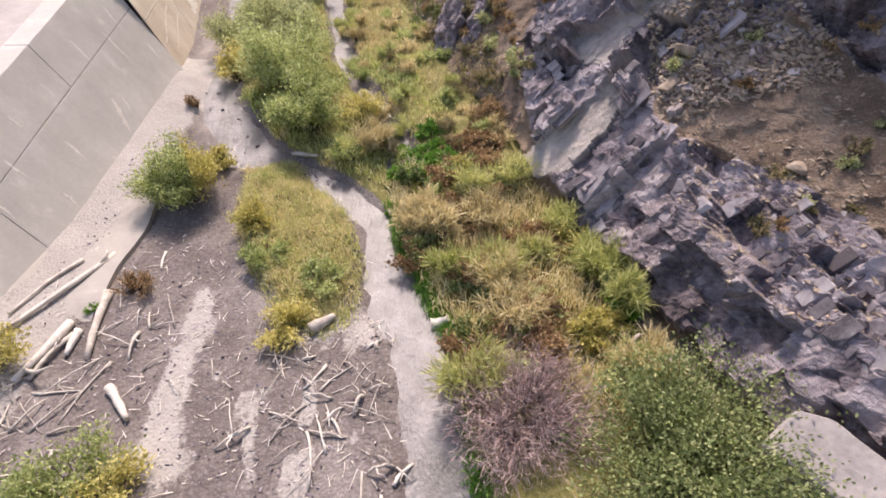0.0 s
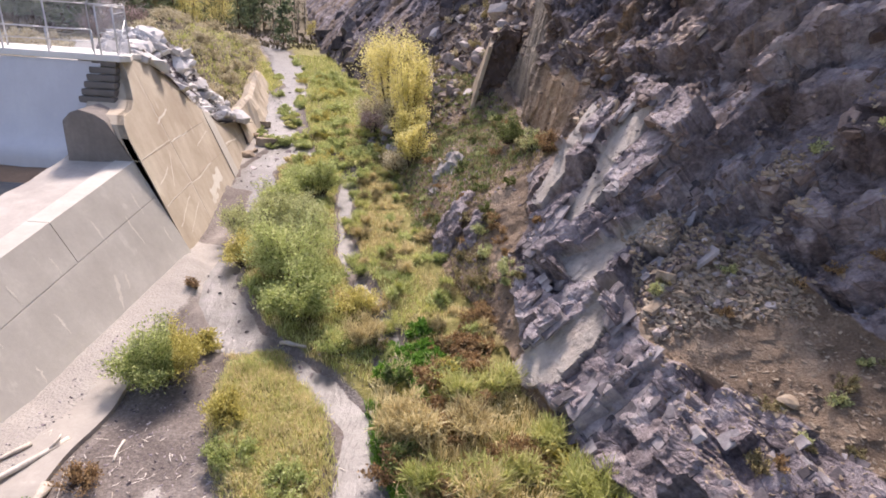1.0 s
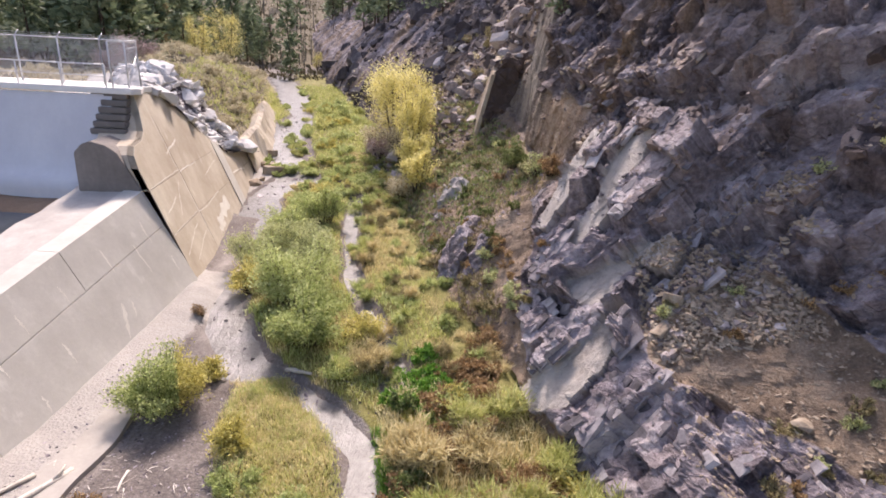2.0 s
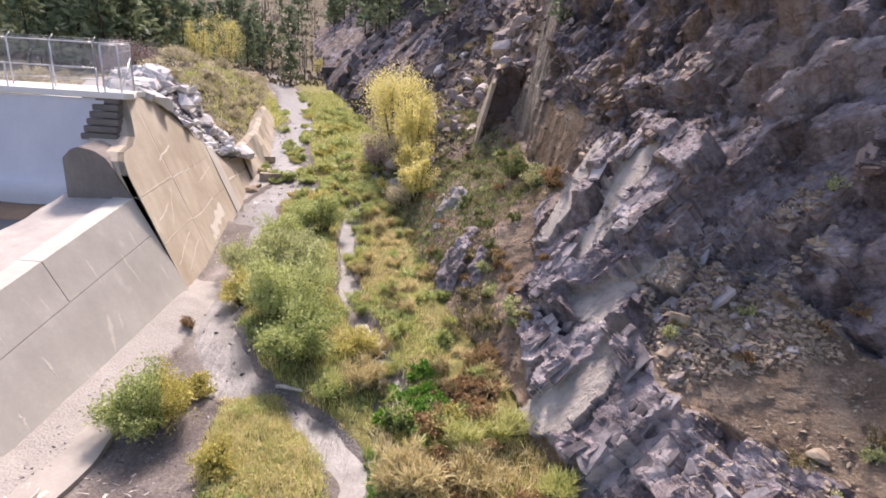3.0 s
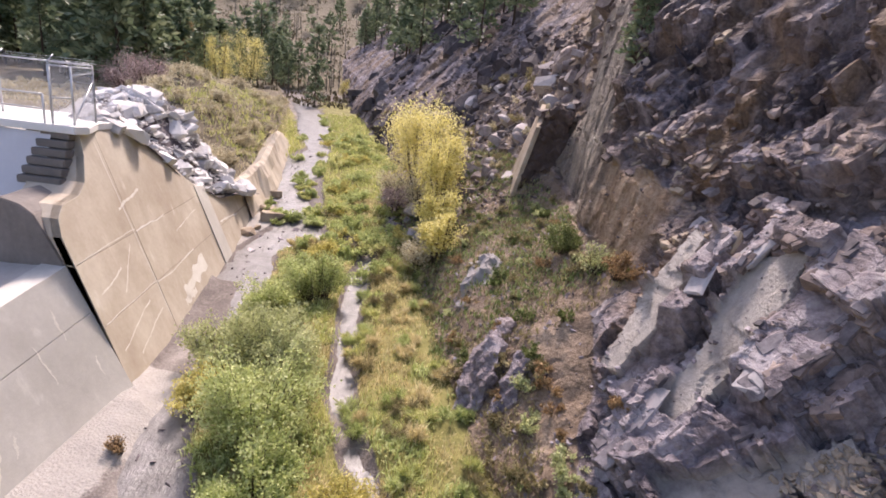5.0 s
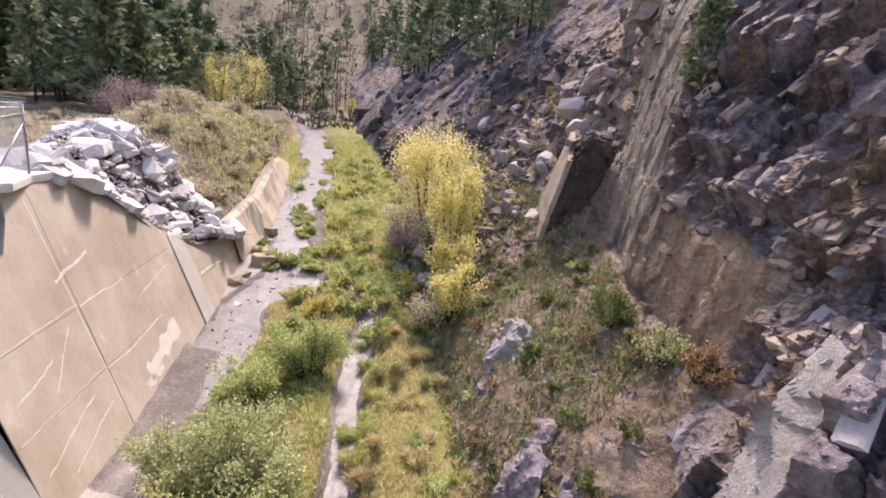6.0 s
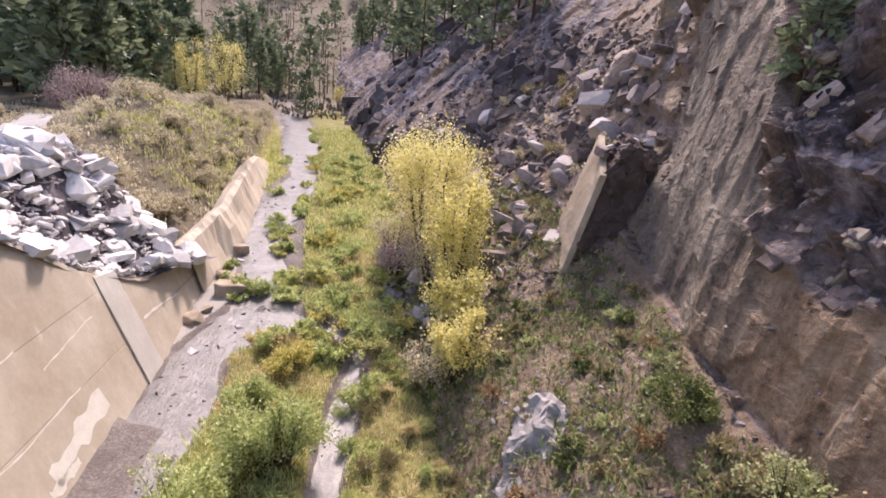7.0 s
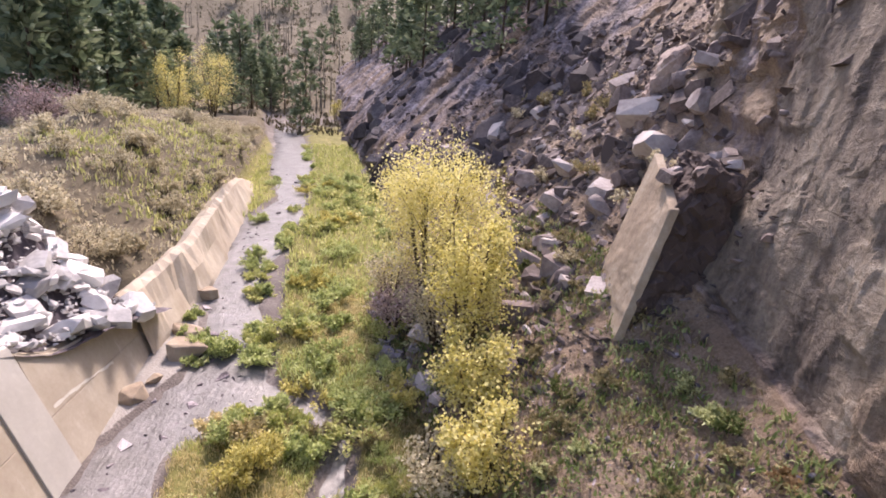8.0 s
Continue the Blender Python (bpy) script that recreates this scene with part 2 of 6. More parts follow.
CLIFF, GROUND, WATER = cliff_material(), ground_material(), water_material()
STONE = earthy("loose_stone", ROCK_STOPS, 0.8, 7, 0.85, 0.04, 0.35)
PALE_STONE = earthy("pale_blasted_stone", [(0.3, (0.34, 0.325, 0.325)), (0.5, (0.58, 0.56, 0.555)), (0.7, (0.74, 0.72, 0.71))], 0.8, 6, 0.85, 0.04, 0.3)
DARK_ROCK = earthy("dark_purple_rock", [(0.3, (0.045, 0.036, 0.04)), (0.5, (0.10, 0.085, 0.09)), (0.7, (0.26, 0.235, 0.235))], 0.9, 6, 0.85, 0.05, 0.35)
TALUS_STONE = earthy("purple_talus_stone", [(0.3, (0.085, 0.066, 0.062)), (0.45, (0.20, 0.16, 0.153)), (0.58, (0.33, 0.285, 0.275)), (0.72, (0.47, 0.425, 0.415))], 0.8, 7, 0.85, 0.04, 0.4)
TAN_STONE = earthy("tan_rock_face", [(0.3, (0.17, 0.13, 0.10)), (0.5, (0.34, 0.27, 0.20)), (0.7, (0.47, 0.41, 0.33))], 0.7, 6, 0.85, 0.05, 0.0, (1, 1, 0.5))
LEDGE_STONE = earthy("cleaved_grey_rock", [(0.3, (0.07, 0.061, 0.067)), (0.42, (0.16, 0.142, 0.152)), (0.54, (0.27, 0.245, 0.255)), (0.68, (0.41, 0.38, 0.38))], 0.7, 8, 0.8, 0.03, 0.26)
CRAG_STONE = earthy("dark_brown_crag_rock", [(0.3, (0.09, 0.066, 0.06)), (0.44, (0.215, 0.165, 0.148)), (0.57, (0.36, 0.285, 0.25)), (0.72, (0.50, 0.41, 0.35))], 0.8, 7, 0.85, 0.04, 0.3)
SLAB_STONE = earthy("smooth_slab_rock", [(0.32, (0.17, 0.155, 0.155)), (0.5, (0.30, 0.275, 0.265)), (0.66, (0.42, 0.39, 0.365))], 0.7, 8, 0.8, 0.02)
CONCRETE_GREY = concrete_material("grey_concrete", (0.60, 0.57, 0.52), (0.43, 0.405, 0.365))
CONCRETE_TAN = concrete_material("tan_stained_concrete", (0.56, 0.50, 0.41), (0.38, 0.31, 0.235), 0.35)
CONCRETE_PALE = concrete_material("pale_concrete_deck", (0.82, 0.80, 0.77), (0.70, 0.68, 0.65), 0.1)
CONCRETE_BLUE = concrete_material("smooth_spillway_concrete", (0.66, 0.655, 0.68), (0.56, 0.555, 0.59), 0.1)
CONCRETE_ROUGH = concrete_material("rough_ledge_concrete", (0.52, 0.48, 0.44), (0.34, 0.305, 0.28), 0.1)
CONCRETE_APRON = concrete_material("silted_apron_concrete", (0.42, 0.39, 0.355), (0.29, 0.265, 0.24), 0.25)
# the shade on the pier end is put into this colour; the steps share it
CONCRETE_DARK = concrete_material("shade_darkened_concrete", (0.27, 0.24, 0.22), (0.13, 0.115, 0.105), 0.05)


def plain(name, colour, rough, metal=0.0):
    m, nt, bsdf, co = start(name, rough)
    n = noise_node(nt, co, 8, 5)
    nt.links.new(ramp_node(nt, n, [(0.3, tuple(c * 0.75 for c in colour)), (0.7, colour)]), bsdf.inputs["Base Color"])
    bsdf.inputs["Metallic"].default_value = metal
    return m


STEEL = plain("galvanised_steel", (0.62, 0.63, 0.65), 0.45, 0.7)
POOL = plain("dark_pool_water", (0.05, 0.055, 0.06), 0.08)
MUD = earthy("wet_brown_silt", [(0.3, (0.14, 0.085, 0.05)), (0.7, (0.30, 0.20, 0.13))], 0.8, 8, 0.6, 0.02)
ROAD = earthy("gravel_road", [(0.3, (0.30, 0.29, 0.28)), (0.7, (0.46, 0.44, 0.42))], 0.5, 12, 0.95, 0.02)

# ---- mesh helpers ----

def np_mesh(name, verts, faces, material, smooth=False, attrs=None):
    verts, faces = np.asarray(verts, np.float32), np.asarray(faces, np.int32)
    k = faces.shape[1]
    me = bpy.data.meshes.new(name)
    me.vertices.add(len(verts))
    me.vertices.foreach_set("co", verts.ravel())
    me.loops.add(faces.size)
    me.loops.foreach_set("vertex_index", faces.ravel())
    me.polygons.add(len(faces))
    me.polygons.foreach_set("loop_start", np.arange(0, faces.size, k, dtype=np.int32))
    me.polygons.foreach_set("loop_total", np.full(len(faces), k, np.int32))
    me.polygons.foreach_set("use_smooth", np.full(len(faces), smooth))
    for key, values in (attrs or {}).items():
        a = me.attributes.new(key, "FLOAT", "POINT")
        a.data.foreach_set("value", np.asarray(values, np.float32).ravel())
    me.update(calc_edges=True)
    me.validate()
    me.materials.append(material)
    return me


def grid_faces(nu, nv):
    i = np.arange((nu - 1) * (nv - 1))
    r, c = i // (nv - 1), i % (nv - 1)
    a = r * nv + c
    return np.stack([a, a + 1, a + nv + 1, a + nv], 1)


def hash3(i, seed):
    """Random numbers 0..1, three for each row of whole numbers."""
    i = i.astype(np.int64)
    n = i[..., 0] * 73856093 ^ i[..., 1] * 19349663 ^ i[..., 2] * 83492791 ^ (seed * 1274126177)
    out = []
    for k in range(3):
        n = (n * 6364136223846793005 + 1442695040888963407) & 0x7FFFFFFFFFFFFFFF
        out.append(((n >> 17) & 0xFFFFF) / 1048575.0)
    return np.stack(out, -1)


def hash1(x, y, z, seed):
    """One random number 0..1 for each place of whole numbers."""
    n = x * 73856093 ^ y * 19349663 ^ z * 83492791 ^ (seed * 1274126177)
    return (((n * 6364136223846793005 + 1442695040888963407) & 0x7FFFFFFFFFFFFFFF) >> 17 & 0xFFFFF) / 1048575.0


def value_noise(p, scale, seed):
    q = np.asarray(p, float) * scale
    b = np.floor(q)
    f = q - b
    f = f * f * (3 - 2 * f)
    b = b.astype(np.int64)
    v = 0
    for dx in (0, 1):
        for dy in (0, 1):
            for dz in (0, 1):
                w = (f[..., 0] if dx else 1 - f[..., 0]) * (f[..., 1] if dy else 1 - f[..., 1]) * (f[..., 2] if dz else 1 - f[..., 2])
                v = v + w * hash1(b[..., 0] + dx, b[..., 1] + dy, b[..., 2] + dz, seed)
    return v * 2 - 1


def fractal(p, scale, seed, octaves=4, gain=0.5):
    v, amp, tot = 0, 1.0, 0
    for k in range(octaves):
        v = v + amp * value_noise(p, scale * 2 ** k, seed + k)
        tot += amp
        amp *= gain
    return v / tot


def facets(p, size, seed, tilt=0.6, crease=0.22):
    """Fractured blocks: every cell of a jittered lattice is a flat, tilted facet at a height of its own (about -1..1), with short steep sides."""
    q = p / np.asarray(size)
    b = np.floor(q)
    d1, d2 = np.full(len(q), 1e9), np.full(len(q), 1e9)
    v1, v2 = np.zeros(len(q)), np.zeros(len(q))
    for dx in (-1, 0, 1):
        for dy in (-1, 0, 1):
            for dz in (-1, 0, 1):
                c = b + np.array([dx, dy, dz])
                d = q - (c + 0.15 + 0.7 * hash3(c, seed))
                dist = np.sqrt((d ** 2).sum(1))
                g = hash3(c, seed + 51) - 0.5
                v = (hash3(c, seed + 97)[:, 0] * 2 - 1) + tilt * 2 * (g * d).sum(1)
                first = dist < d1
                second = ~first & (dist < d2)
                v2 = np.where(first, v1, np.where(second, v, v2))
                d2 = np.where(first, d1, np.where(second, dist, d2))
                v1, d1 = np.where(first, v, v1), np.where(first, dist, d1)
    w = 0.5 + 0.5 * np.clip((d2 - d1) / crease, 0, 1)
    return v1 * w + v2 * (1 - w)


def smooth(a, b, v):
    t = np.clip((v - a) / (b - a), 0, 1)
    return t * t * (3 - 2 * t)


def part(name, me, parent=None, label=""):
    ob = new(name, me)
    if parent:
        ob.parent = parent
    if label:
        ob["label"] = label
    return ob


def thing(name, label, category, group="", kind="", at=(0, 0, 0)):
    ob = new(name)
    ob.location = at
    ob.empty_display_size = 0.2
    return tagged(ob, label, category, group, kind)


def bm_mesh(name, bm, material, smooth_faces=False):
    me = bpy.data.meshes.new(name)
    bm.normal_update()
    bm.to_mesh(me)
    bm.free()
    me.materials.append(material)
    for p in me.polygons:
        p.use_smooth = smooth_faces
    return me


def prism(name, outline, depth_vec, material, bevel=0.03):
    """A solid from a closed outline of 3D points swept along a vector, with worn edges."""
    bm = bmesh.new()
    vs = [bm.verts.new(p) for p in outline]
    f = bm.faces.new(vs)
    ret = bmesh.ops.extrude_face_region(bm, geom=[f])
    bmesh.ops.translate(bm, vec=depth_vec, verts=[v for v in ret["geom"] if isinstance(v, bmesh.types.BMVert)])
    bmesh.ops.recalc_face_normals(bm, faces=bm.faces)
    if bevel:
        bmesh.ops.bevel(bm, geom=bm.edges[:], offset=bevel, segments=2, affect="EDGES", clamp_overlap=True)
    return bm_mesh(name, bm, material)


def tube(name, points, radii, material, sides=7, closed=True):
    """A round bar through points with a radius at each."""
    pts = [Vector(p) for p in points]
    V, F = [], []
    u = None
    for i, p in enumerate(pts):
        d = (pts[min(i + 1, len(pts) - 1)] - pts[max(i - 1, 0)]).normalized()
        u = d.orthogonal().normalized() if u is None else (u - d * u.dot(d)).normalized()
        w = d.cross(u)
        for k in range(sides):
            a = 2 * math.pi * k / sides
            V.append(p + (u * math.cos(a) + w * math.sin(a)) * radii[i])
    for i in range(len(pts) - 1):
        for k in range(sides):
            a, b = i * sides + k, i * sides + (k + 1) % sides
            F.append((a, b, b + sides, a + sides))
    me = bpy.data.meshes.new(name)
    caps = [tuple(range(sides))[::-1], tuple(range((len(pts) - 1) * sides, len(pts) * sides))] if closed else []
    me.from_pydata([tuple(v) for v in V], [], F + caps)
    for p in me.polygons:
        p.use_smooth = len(p.vertices) == 4
    me.materials.append(material)
    return me


# ---- plan: creek level, channels, walls ----
def creek_level(y):
    return np.interp(y, [-40, 0, 12, 20, 34, 38, 52, 84, 130, 400], [-0.6, -0.2, 0.0, 0.95, 1.65, 2.15, 4.0, 6.6, 10.0, 24.0])


MAIN = [(-70, 200, 2.0), (-42, 120, 2.0), (-25.1, 80.5, 2.0), (-22.2, 73, 1.9), (-17.3, 60, 1.2), (-16.2, 52, 1.9), (-15.0, 46.4, 1.2), (-13.5, 42.5, 1.0), (-11.6, 38.6, 1.3), (-11.4, 36.8, 1.8),
        (-12.4, 34.2, 0.95), (-11.8, 31.4, 1.2), (-11.3, 28.8, 1.1), (-10.9, 25, 1.0), (-10.1, 22, 0.95), (-8.5, 18.2, 0.8), (-6.6, 15.6, 0.65), (-5.0, 14.5, 0.5), (-3.2, 13.3, 0.45), (-2.1, 12.2, 0.45),
        (-1.9, 11, 0.5), (-1.3, 9.5, 0.55), (-0.7, 8, 0.55), (-0.4, 6.4, 0.65), (-0.2, 5, 0.6), (0, 2, 0.7), (0.5, -10, 1.0), (1, -40, 1.5)]
RIVULET = [(-10.5, 37.6, 0.5), (-8.2, 36.9, 0.4), (-6.4, 35.6, 0.4), (-6.1, 32.5, 0.4), (-5.8, 29.5, 0.33), (-5.0, 25.5, 0.3), (-4.3, 22, 0.33), (-3.1, 19.3, 0.3), (-1.9, 17.3, 0.28), (-1.4, 15.6, 0.28), (-1.8, 13.3, 0.3)]


def bank_distance(x, y, line):
    """How far a place lies outside a channel (negative: in it)."""
    best = np.full(np.shape(x), 1e9)
    for (x0, y0, w0), (x1, y1, w1) in zip(line, line[1:]):
        dx, dy = x1 - x0, y1 - y0
        t = np.clip(((x - x0) * dx + (y - y0) * dy) / (dx * dx + dy * dy), 0, 1)
        best = np.minimum(best, np.hypot(x - x0 - t * dx, y - y0 - t * dy) - (w0 + (w1 - w0) * t))
    return best


def wall_line(y):
    """x of the foot of the left-hand walls along the creek."""
    return np.interp(y, [-40, 20.7, 24, 34, 38, 45, 60, 84, 130], [-11.3, -10.9, -11.2, -13.6, -15.0, -16.0, -20.6, -28.5, -50])


def toe_line(y):
    """x of the foot of the right-hand slope."""
    return np.interp(y, [-10, 3, 6, 9, 11.5, 13.5, 17.6, 20, 25, 29.5, 33, 36.5, 43, 55, 76, 100, 140], [7.9, 7.1, 6.0, 4.9, 4.0, 2.8, 1.6, 0.3, -1.1, -2.3, -3.2, -4.4, -6, -8.5, -16, -25, -40])


def in_isle(x, y):
    """About 1 on the near grassy island, falling to 0 outside it."""
    u, v = x + 4.3, y - 11.6
    a = 0.42
    p, q = u * math.cos(a) + v * math.sin(a), -u * math.sin(a) + v * math.cos(a)
    return 1 - np.hypot(p / 1.45, q / 3.9)


def ground_parts(x, y):
    p = np.stack([x, y, np.zeros_like(x)], -1)
    n1, n2 = fractal(p, 0.35, 3), fractal(p, 1.6, 11, 3)
    z0 = creek_level(y)
    d = np.minimum(bank_distance(x, y, MAIN), bank_distance(x, y, RIVULET)) + 0.28 * n1 + 0.12 * n2
    z = z0 + np.clip(d * 0.35, -0.14, 0.12) + 0.05 * n1 + 0.03 * n2
    isle = in_isle(x, y) + 0.16 * n1
    between = smooth(0.0, 0.5, np.minimum(bank_distance(x, y, MAIN), bank_distance(x, y, RIVULET)) + 0.1 * n1) * smooth(13.2, 14.6, y) * (1 - smooth(90, 110, y))
    riv_x = np.interp(y, [13, 17, 22, 30, 36, 45, 60, 84, 120], [-1.8, -1.8, -4.3, -5.9, -9, -12, -17, -24, -40])
    main_x = np.interp(y, [14.5, 18, 22, 29, 37], [-5, -8.5, -10.1, -11.9, -11.8])
    turf = np.where(y > 36, between * (x > riv_x), between * (x > main_x))
    near_right = smooth(-0.1, 0.5, bank_distance(x, y, MAIN) - 0.05) * (x > np.interp(y, [-40, 4, 8, 12, 14], [0, 0, -0.6, -1.6, -3])) * (y < 14.5)
    turf = np.maximum(np.maximum(turf, near_right), smooth(0.0, 0.25, isle))
    z = z + 0.22 * turf + 0.12 * smooth(0, 0.6, isle) + 0.12 * turf * n2
    # pale silt apron along the wall and dried strips on the gravel
    silt = smooth(2.4, 1.2, x - wall_line(y)) * (y < 22)
    strip = np.exp(-((x + 5.9 + 0.18 * (y - 7) + 0.7 * n1) / np.interp(y, [4, 9.5], [0.8, 0.36])) ** 2) * smooth(3.6, 4.6, y) * smooth(10.6, 8.6, y)
    strip = np.maximum(strip, 0.55 * np.exp(-((x + 3.6 + 0.8 * n1) / 0.3) ** 2) * smooth(3.4, 4.4, y) * smooth(7.4, 6.0, y))
    silt = np.maximum(np.clip(silt * (0.85 + 0.5 * n1), 0, 1), np.clip(strip * (0.8 + 0.8 * n2), 0, 1))
    spots = smooth(0.22, 0.36, fractal(p * np.array([1.7, 0.7, 1.0]), 0.8, 47, 3)) * smooth(3.2, 4.0, y) * smooth(10, 8.4, y) * smooth(-6.4, -5.6, x) * smooth(-0.9, -1.6, x)
    silt = np.maximum(silt, 0.6 * spots)
    shelf = smooth(0.1, 0.5, bank_distance(x, y, MAIN) + 0.4 * n1) * smooth(33, 35, y) * smooth(90, 80, y) * (x < np.interp(y, [34, 46, 60, 80], [-12.5, -15, -17.3, -25]))
    silt = np.maximum(silt, shelf * smooth(47, 44, y + 3 * n1))
    turf = np.maximum(turf, shelf * smooth(44, 47, y + 3 * n1))
    z = z + 0.25 * smooth(2.2, 0.6, x - wall_line(y)) * (y < 30)
    # left bank behind the walls
    xw = wall_line(y)
    top = np.interp(y, [20, 22, 26, 30, 33, 38, 45, 60, 84, 130], [2.6, 3.4, 8.2, 6.6, 5.0, 4.2, 4.4, 6.0, 8.6, 12.0])
    back = np.interp(y, [20, 22, 25, 40, 60, 100, 200, 400], [2.6, 3.4, 8.0, 7.9, 8.0, 9.5, 16, 30])
    s = xw - x
    left = top + (back - top) * smooth(1, 9, s) + 0.25 * n1
    mound = 2.7 * np.exp(-((x + 27) / 6.0) ** 2 - ((y - 60) / 9) ** 2) + 0.5 * n1 * smooth(40, 48, y) + 1.5 * np.exp(-((x + 25) / 4.0) ** 2 - ((y - 50) / 6) ** 2)
    left = left + mound
    z = np.where(s > 0, z + (left - z) * smooth(np.interp(y, [39, 42], [2.6, 0.9]), np.interp(y, [39, 42], [4.6, 1.9]), s), z)
    scrub = smooth(0.6, 1.6, s) * (y > 30)
    # hillsides that close the valley
    r = np.maximum(0, y - 95 + 0.35 * (x + 40))
    far = 70 * smooth(0, 260, r) * (1 + 0.15 * fractal(p, 0.012, 21)) + 4 * fractal(p, 0.03, 25) * smooth(0, 60, r)
    lefthill = 60 * smooth(-75, -260, x)
    righthill = 40 * smooth(14, 120, x) + 22 * smooth(4, 30, x - toe_line(y))
    z = z + far + lefthill + righthill * (x > toe_line(y))
    scrub = np.maximum(scrub, smooth(5, 30, r))
    toe_dirt = smooth(-1.5, -0.6, x - toe_line(y) + 0.5 * n1) * smooth(13, 11, y) * (y > -12)
    scrub = np.maximum(scrub, toe_dirt)
    return z, turf * (1 - toe_dirt), silt, scrub


def spaced(stops):
    """Coordinates from stops of (from, to, step)."""
    return np.concatenate([np.arange(a, b, s) for a, b, s in stops])


gx = spaced([(-400, -120, 14), (-120, -45, 4), (-45, -17, 0.7), (-17, 7, 0.13), (7, 30, 2), (30, 401, 14)])
gy = spaced([(-60, 0, 4), (0, 2.5, 0.5), (2.5, 24, 0.13), (24, 46, 0.25), (46, 90, 0.6), (90, 160, 2.5), (160, 520, 9)])
X, Y = np.meshgrid(gx, gy)
GZ, TURF, SILT, SCRUB = ground_parts(X.ravel(), Y.ravel())
tagged(new("ground", np_mesh("ground", np.stack([X.ravel(), Y.ravel(), GZ], 1), grid_faces(len(gy), len(gx)), GROUND, True,
       {"turf": TURF, "silt": SILT, "scrub": SCRUB})), "grey gravel creek bed with pale silt and turf", "ground", kind="structure")


GRID = GZ.reshape(len(gy), len(gx))


def ground_z(x, y):
    """Height of the ground sheet at a place."""
    i = int(np.clip(np.searchsorted(gx, x) - 1, 0, len(gx) - 2))
    j = int(np.clip(np.searchsorted(gy, y) - 1, 0, len(gy) - 2))
    u, v = (x - gx[i]) / (gx[i + 1] - gx[i]), (y - gy[j]) / (gy[j + 1] - gy[j])
    return float((GRID[j, i] * (1 - u) + GRID[j, i + 1] * u) * (1 - v) + (GRID[j + 1, i] * (1 - u) + GRID[j + 1, i + 1] * u) * v)


def road_x(y):
    """Middle of the gravel road behind the rock heap."""
    return np.interp(y, [28, 38, 46, 60], [-20.8, -24.9, -29.6, -40])


V = [(float(road_x(y)) + dx, y, ground_z(float(road_x(y)) + dx, y) + (0.07 if abs(dx) < 1.7 else -0.15)) for y in np.linspace(27.8, 56, 70) for dx in (-1.9, -1.6, -0.8, 0.0, 0.8, 1.6, 1.9)]
tagged(new("road", np_mesh("road", V, grid_faces(70, 7)[:, ::-1], ROAD, True)), "pale gravel road behind the rock heap", "road", kind="structure")
wx, wy = spaced([(-50, -17, 1.0), (-17, 8, 0.3)]), spaced([(-40, 2, 2), (2, 50, 0.3), (50, 130, 1.5)])
X, Y = np.meshgrid(wx, wy)
P = np.stack([X.ravel(), Y.ravel(), np.zeros(X.size)], 1)
wz = creek_level(P[:, 1]) + 0.018 * fractal(P * (1, 0.6, 1), 2.2, 41, 3)
wz = np.where((P[:, 0] < wall_line(P[:, 1]) - 0.6) | (P[:, 0] > toe_line(P[:, 1]) + 1.5), wz - 1.5, wz)
tagged(new("water", np_mesh("water", np.stack([P[:, 0], P[:, 1], wz], 1), grid_faces(len(wy), len(wx)), WATER, True)),
       "shallow clear creek water over grey gravel", "creek", kind="structure")

# ---- right-hand slope: toe, bank, bench, cliff and hill above, along the valley ----
SY = [-12, 3, 6, 9, 11.5, 13.5, 15.3, 16.4, 17.6, 20, 22.5, 25, 29.5, 33, 36.5, 43.5, 55, 76, 100, 150]
SX = [
    [8.5, 7.2, 6.0, 4.9, 4.0, 2.7, 2.5, 2.07, 1.6, 0.3, -0.4, -1.1, -2.3, -3.2, -4.4, -6, -8.5, -16, -25, -45],
    [9.5, 7.6, 6.4, 5.0, 4.3, 3.6, 3.3, 2.97, 2.6, 2.2, 0.9, 0.4, -0.8, -1.6, -2.4, -4, -6, -14, -22, -42],
    [10.5, 8.2, 6.9, 5.6, 5, 5, 4.6, 4.17, 3.7, 4.2, 3, 2.8, 1.8, 1.7, 0.4, 0, -1.5, -11, -18, -36],
    [13, 12, 9, 9, 8, 6.2, 6.2, 5.6, 5.3, 5.9, 4.8, 4.4, 3.9, 4, 3.2, 2, 1, -7, -13, -30],
    [18, 15.5, 14, 13, 11.5, 9.8, 8.7, 7, 6.6, 6.6, 5.6, 4.75, 4.05, 4.2, 4.7, 3.8, 3.5, -3, -8, -24],
    [21, 18.5, 17, 16, 14.5, 12.5, 10.8, 9.9, 9.3, 8, 7, 6, 4.9, 5.2, 5.2, 5.2, 6, 2, -2, -16],
    [28, 25.5, 24, 23, 22, 20, 18, 17.52, 17, 15, 14, 13, 12, 10, 10.5, 14, 16, 14, 12, 4]]
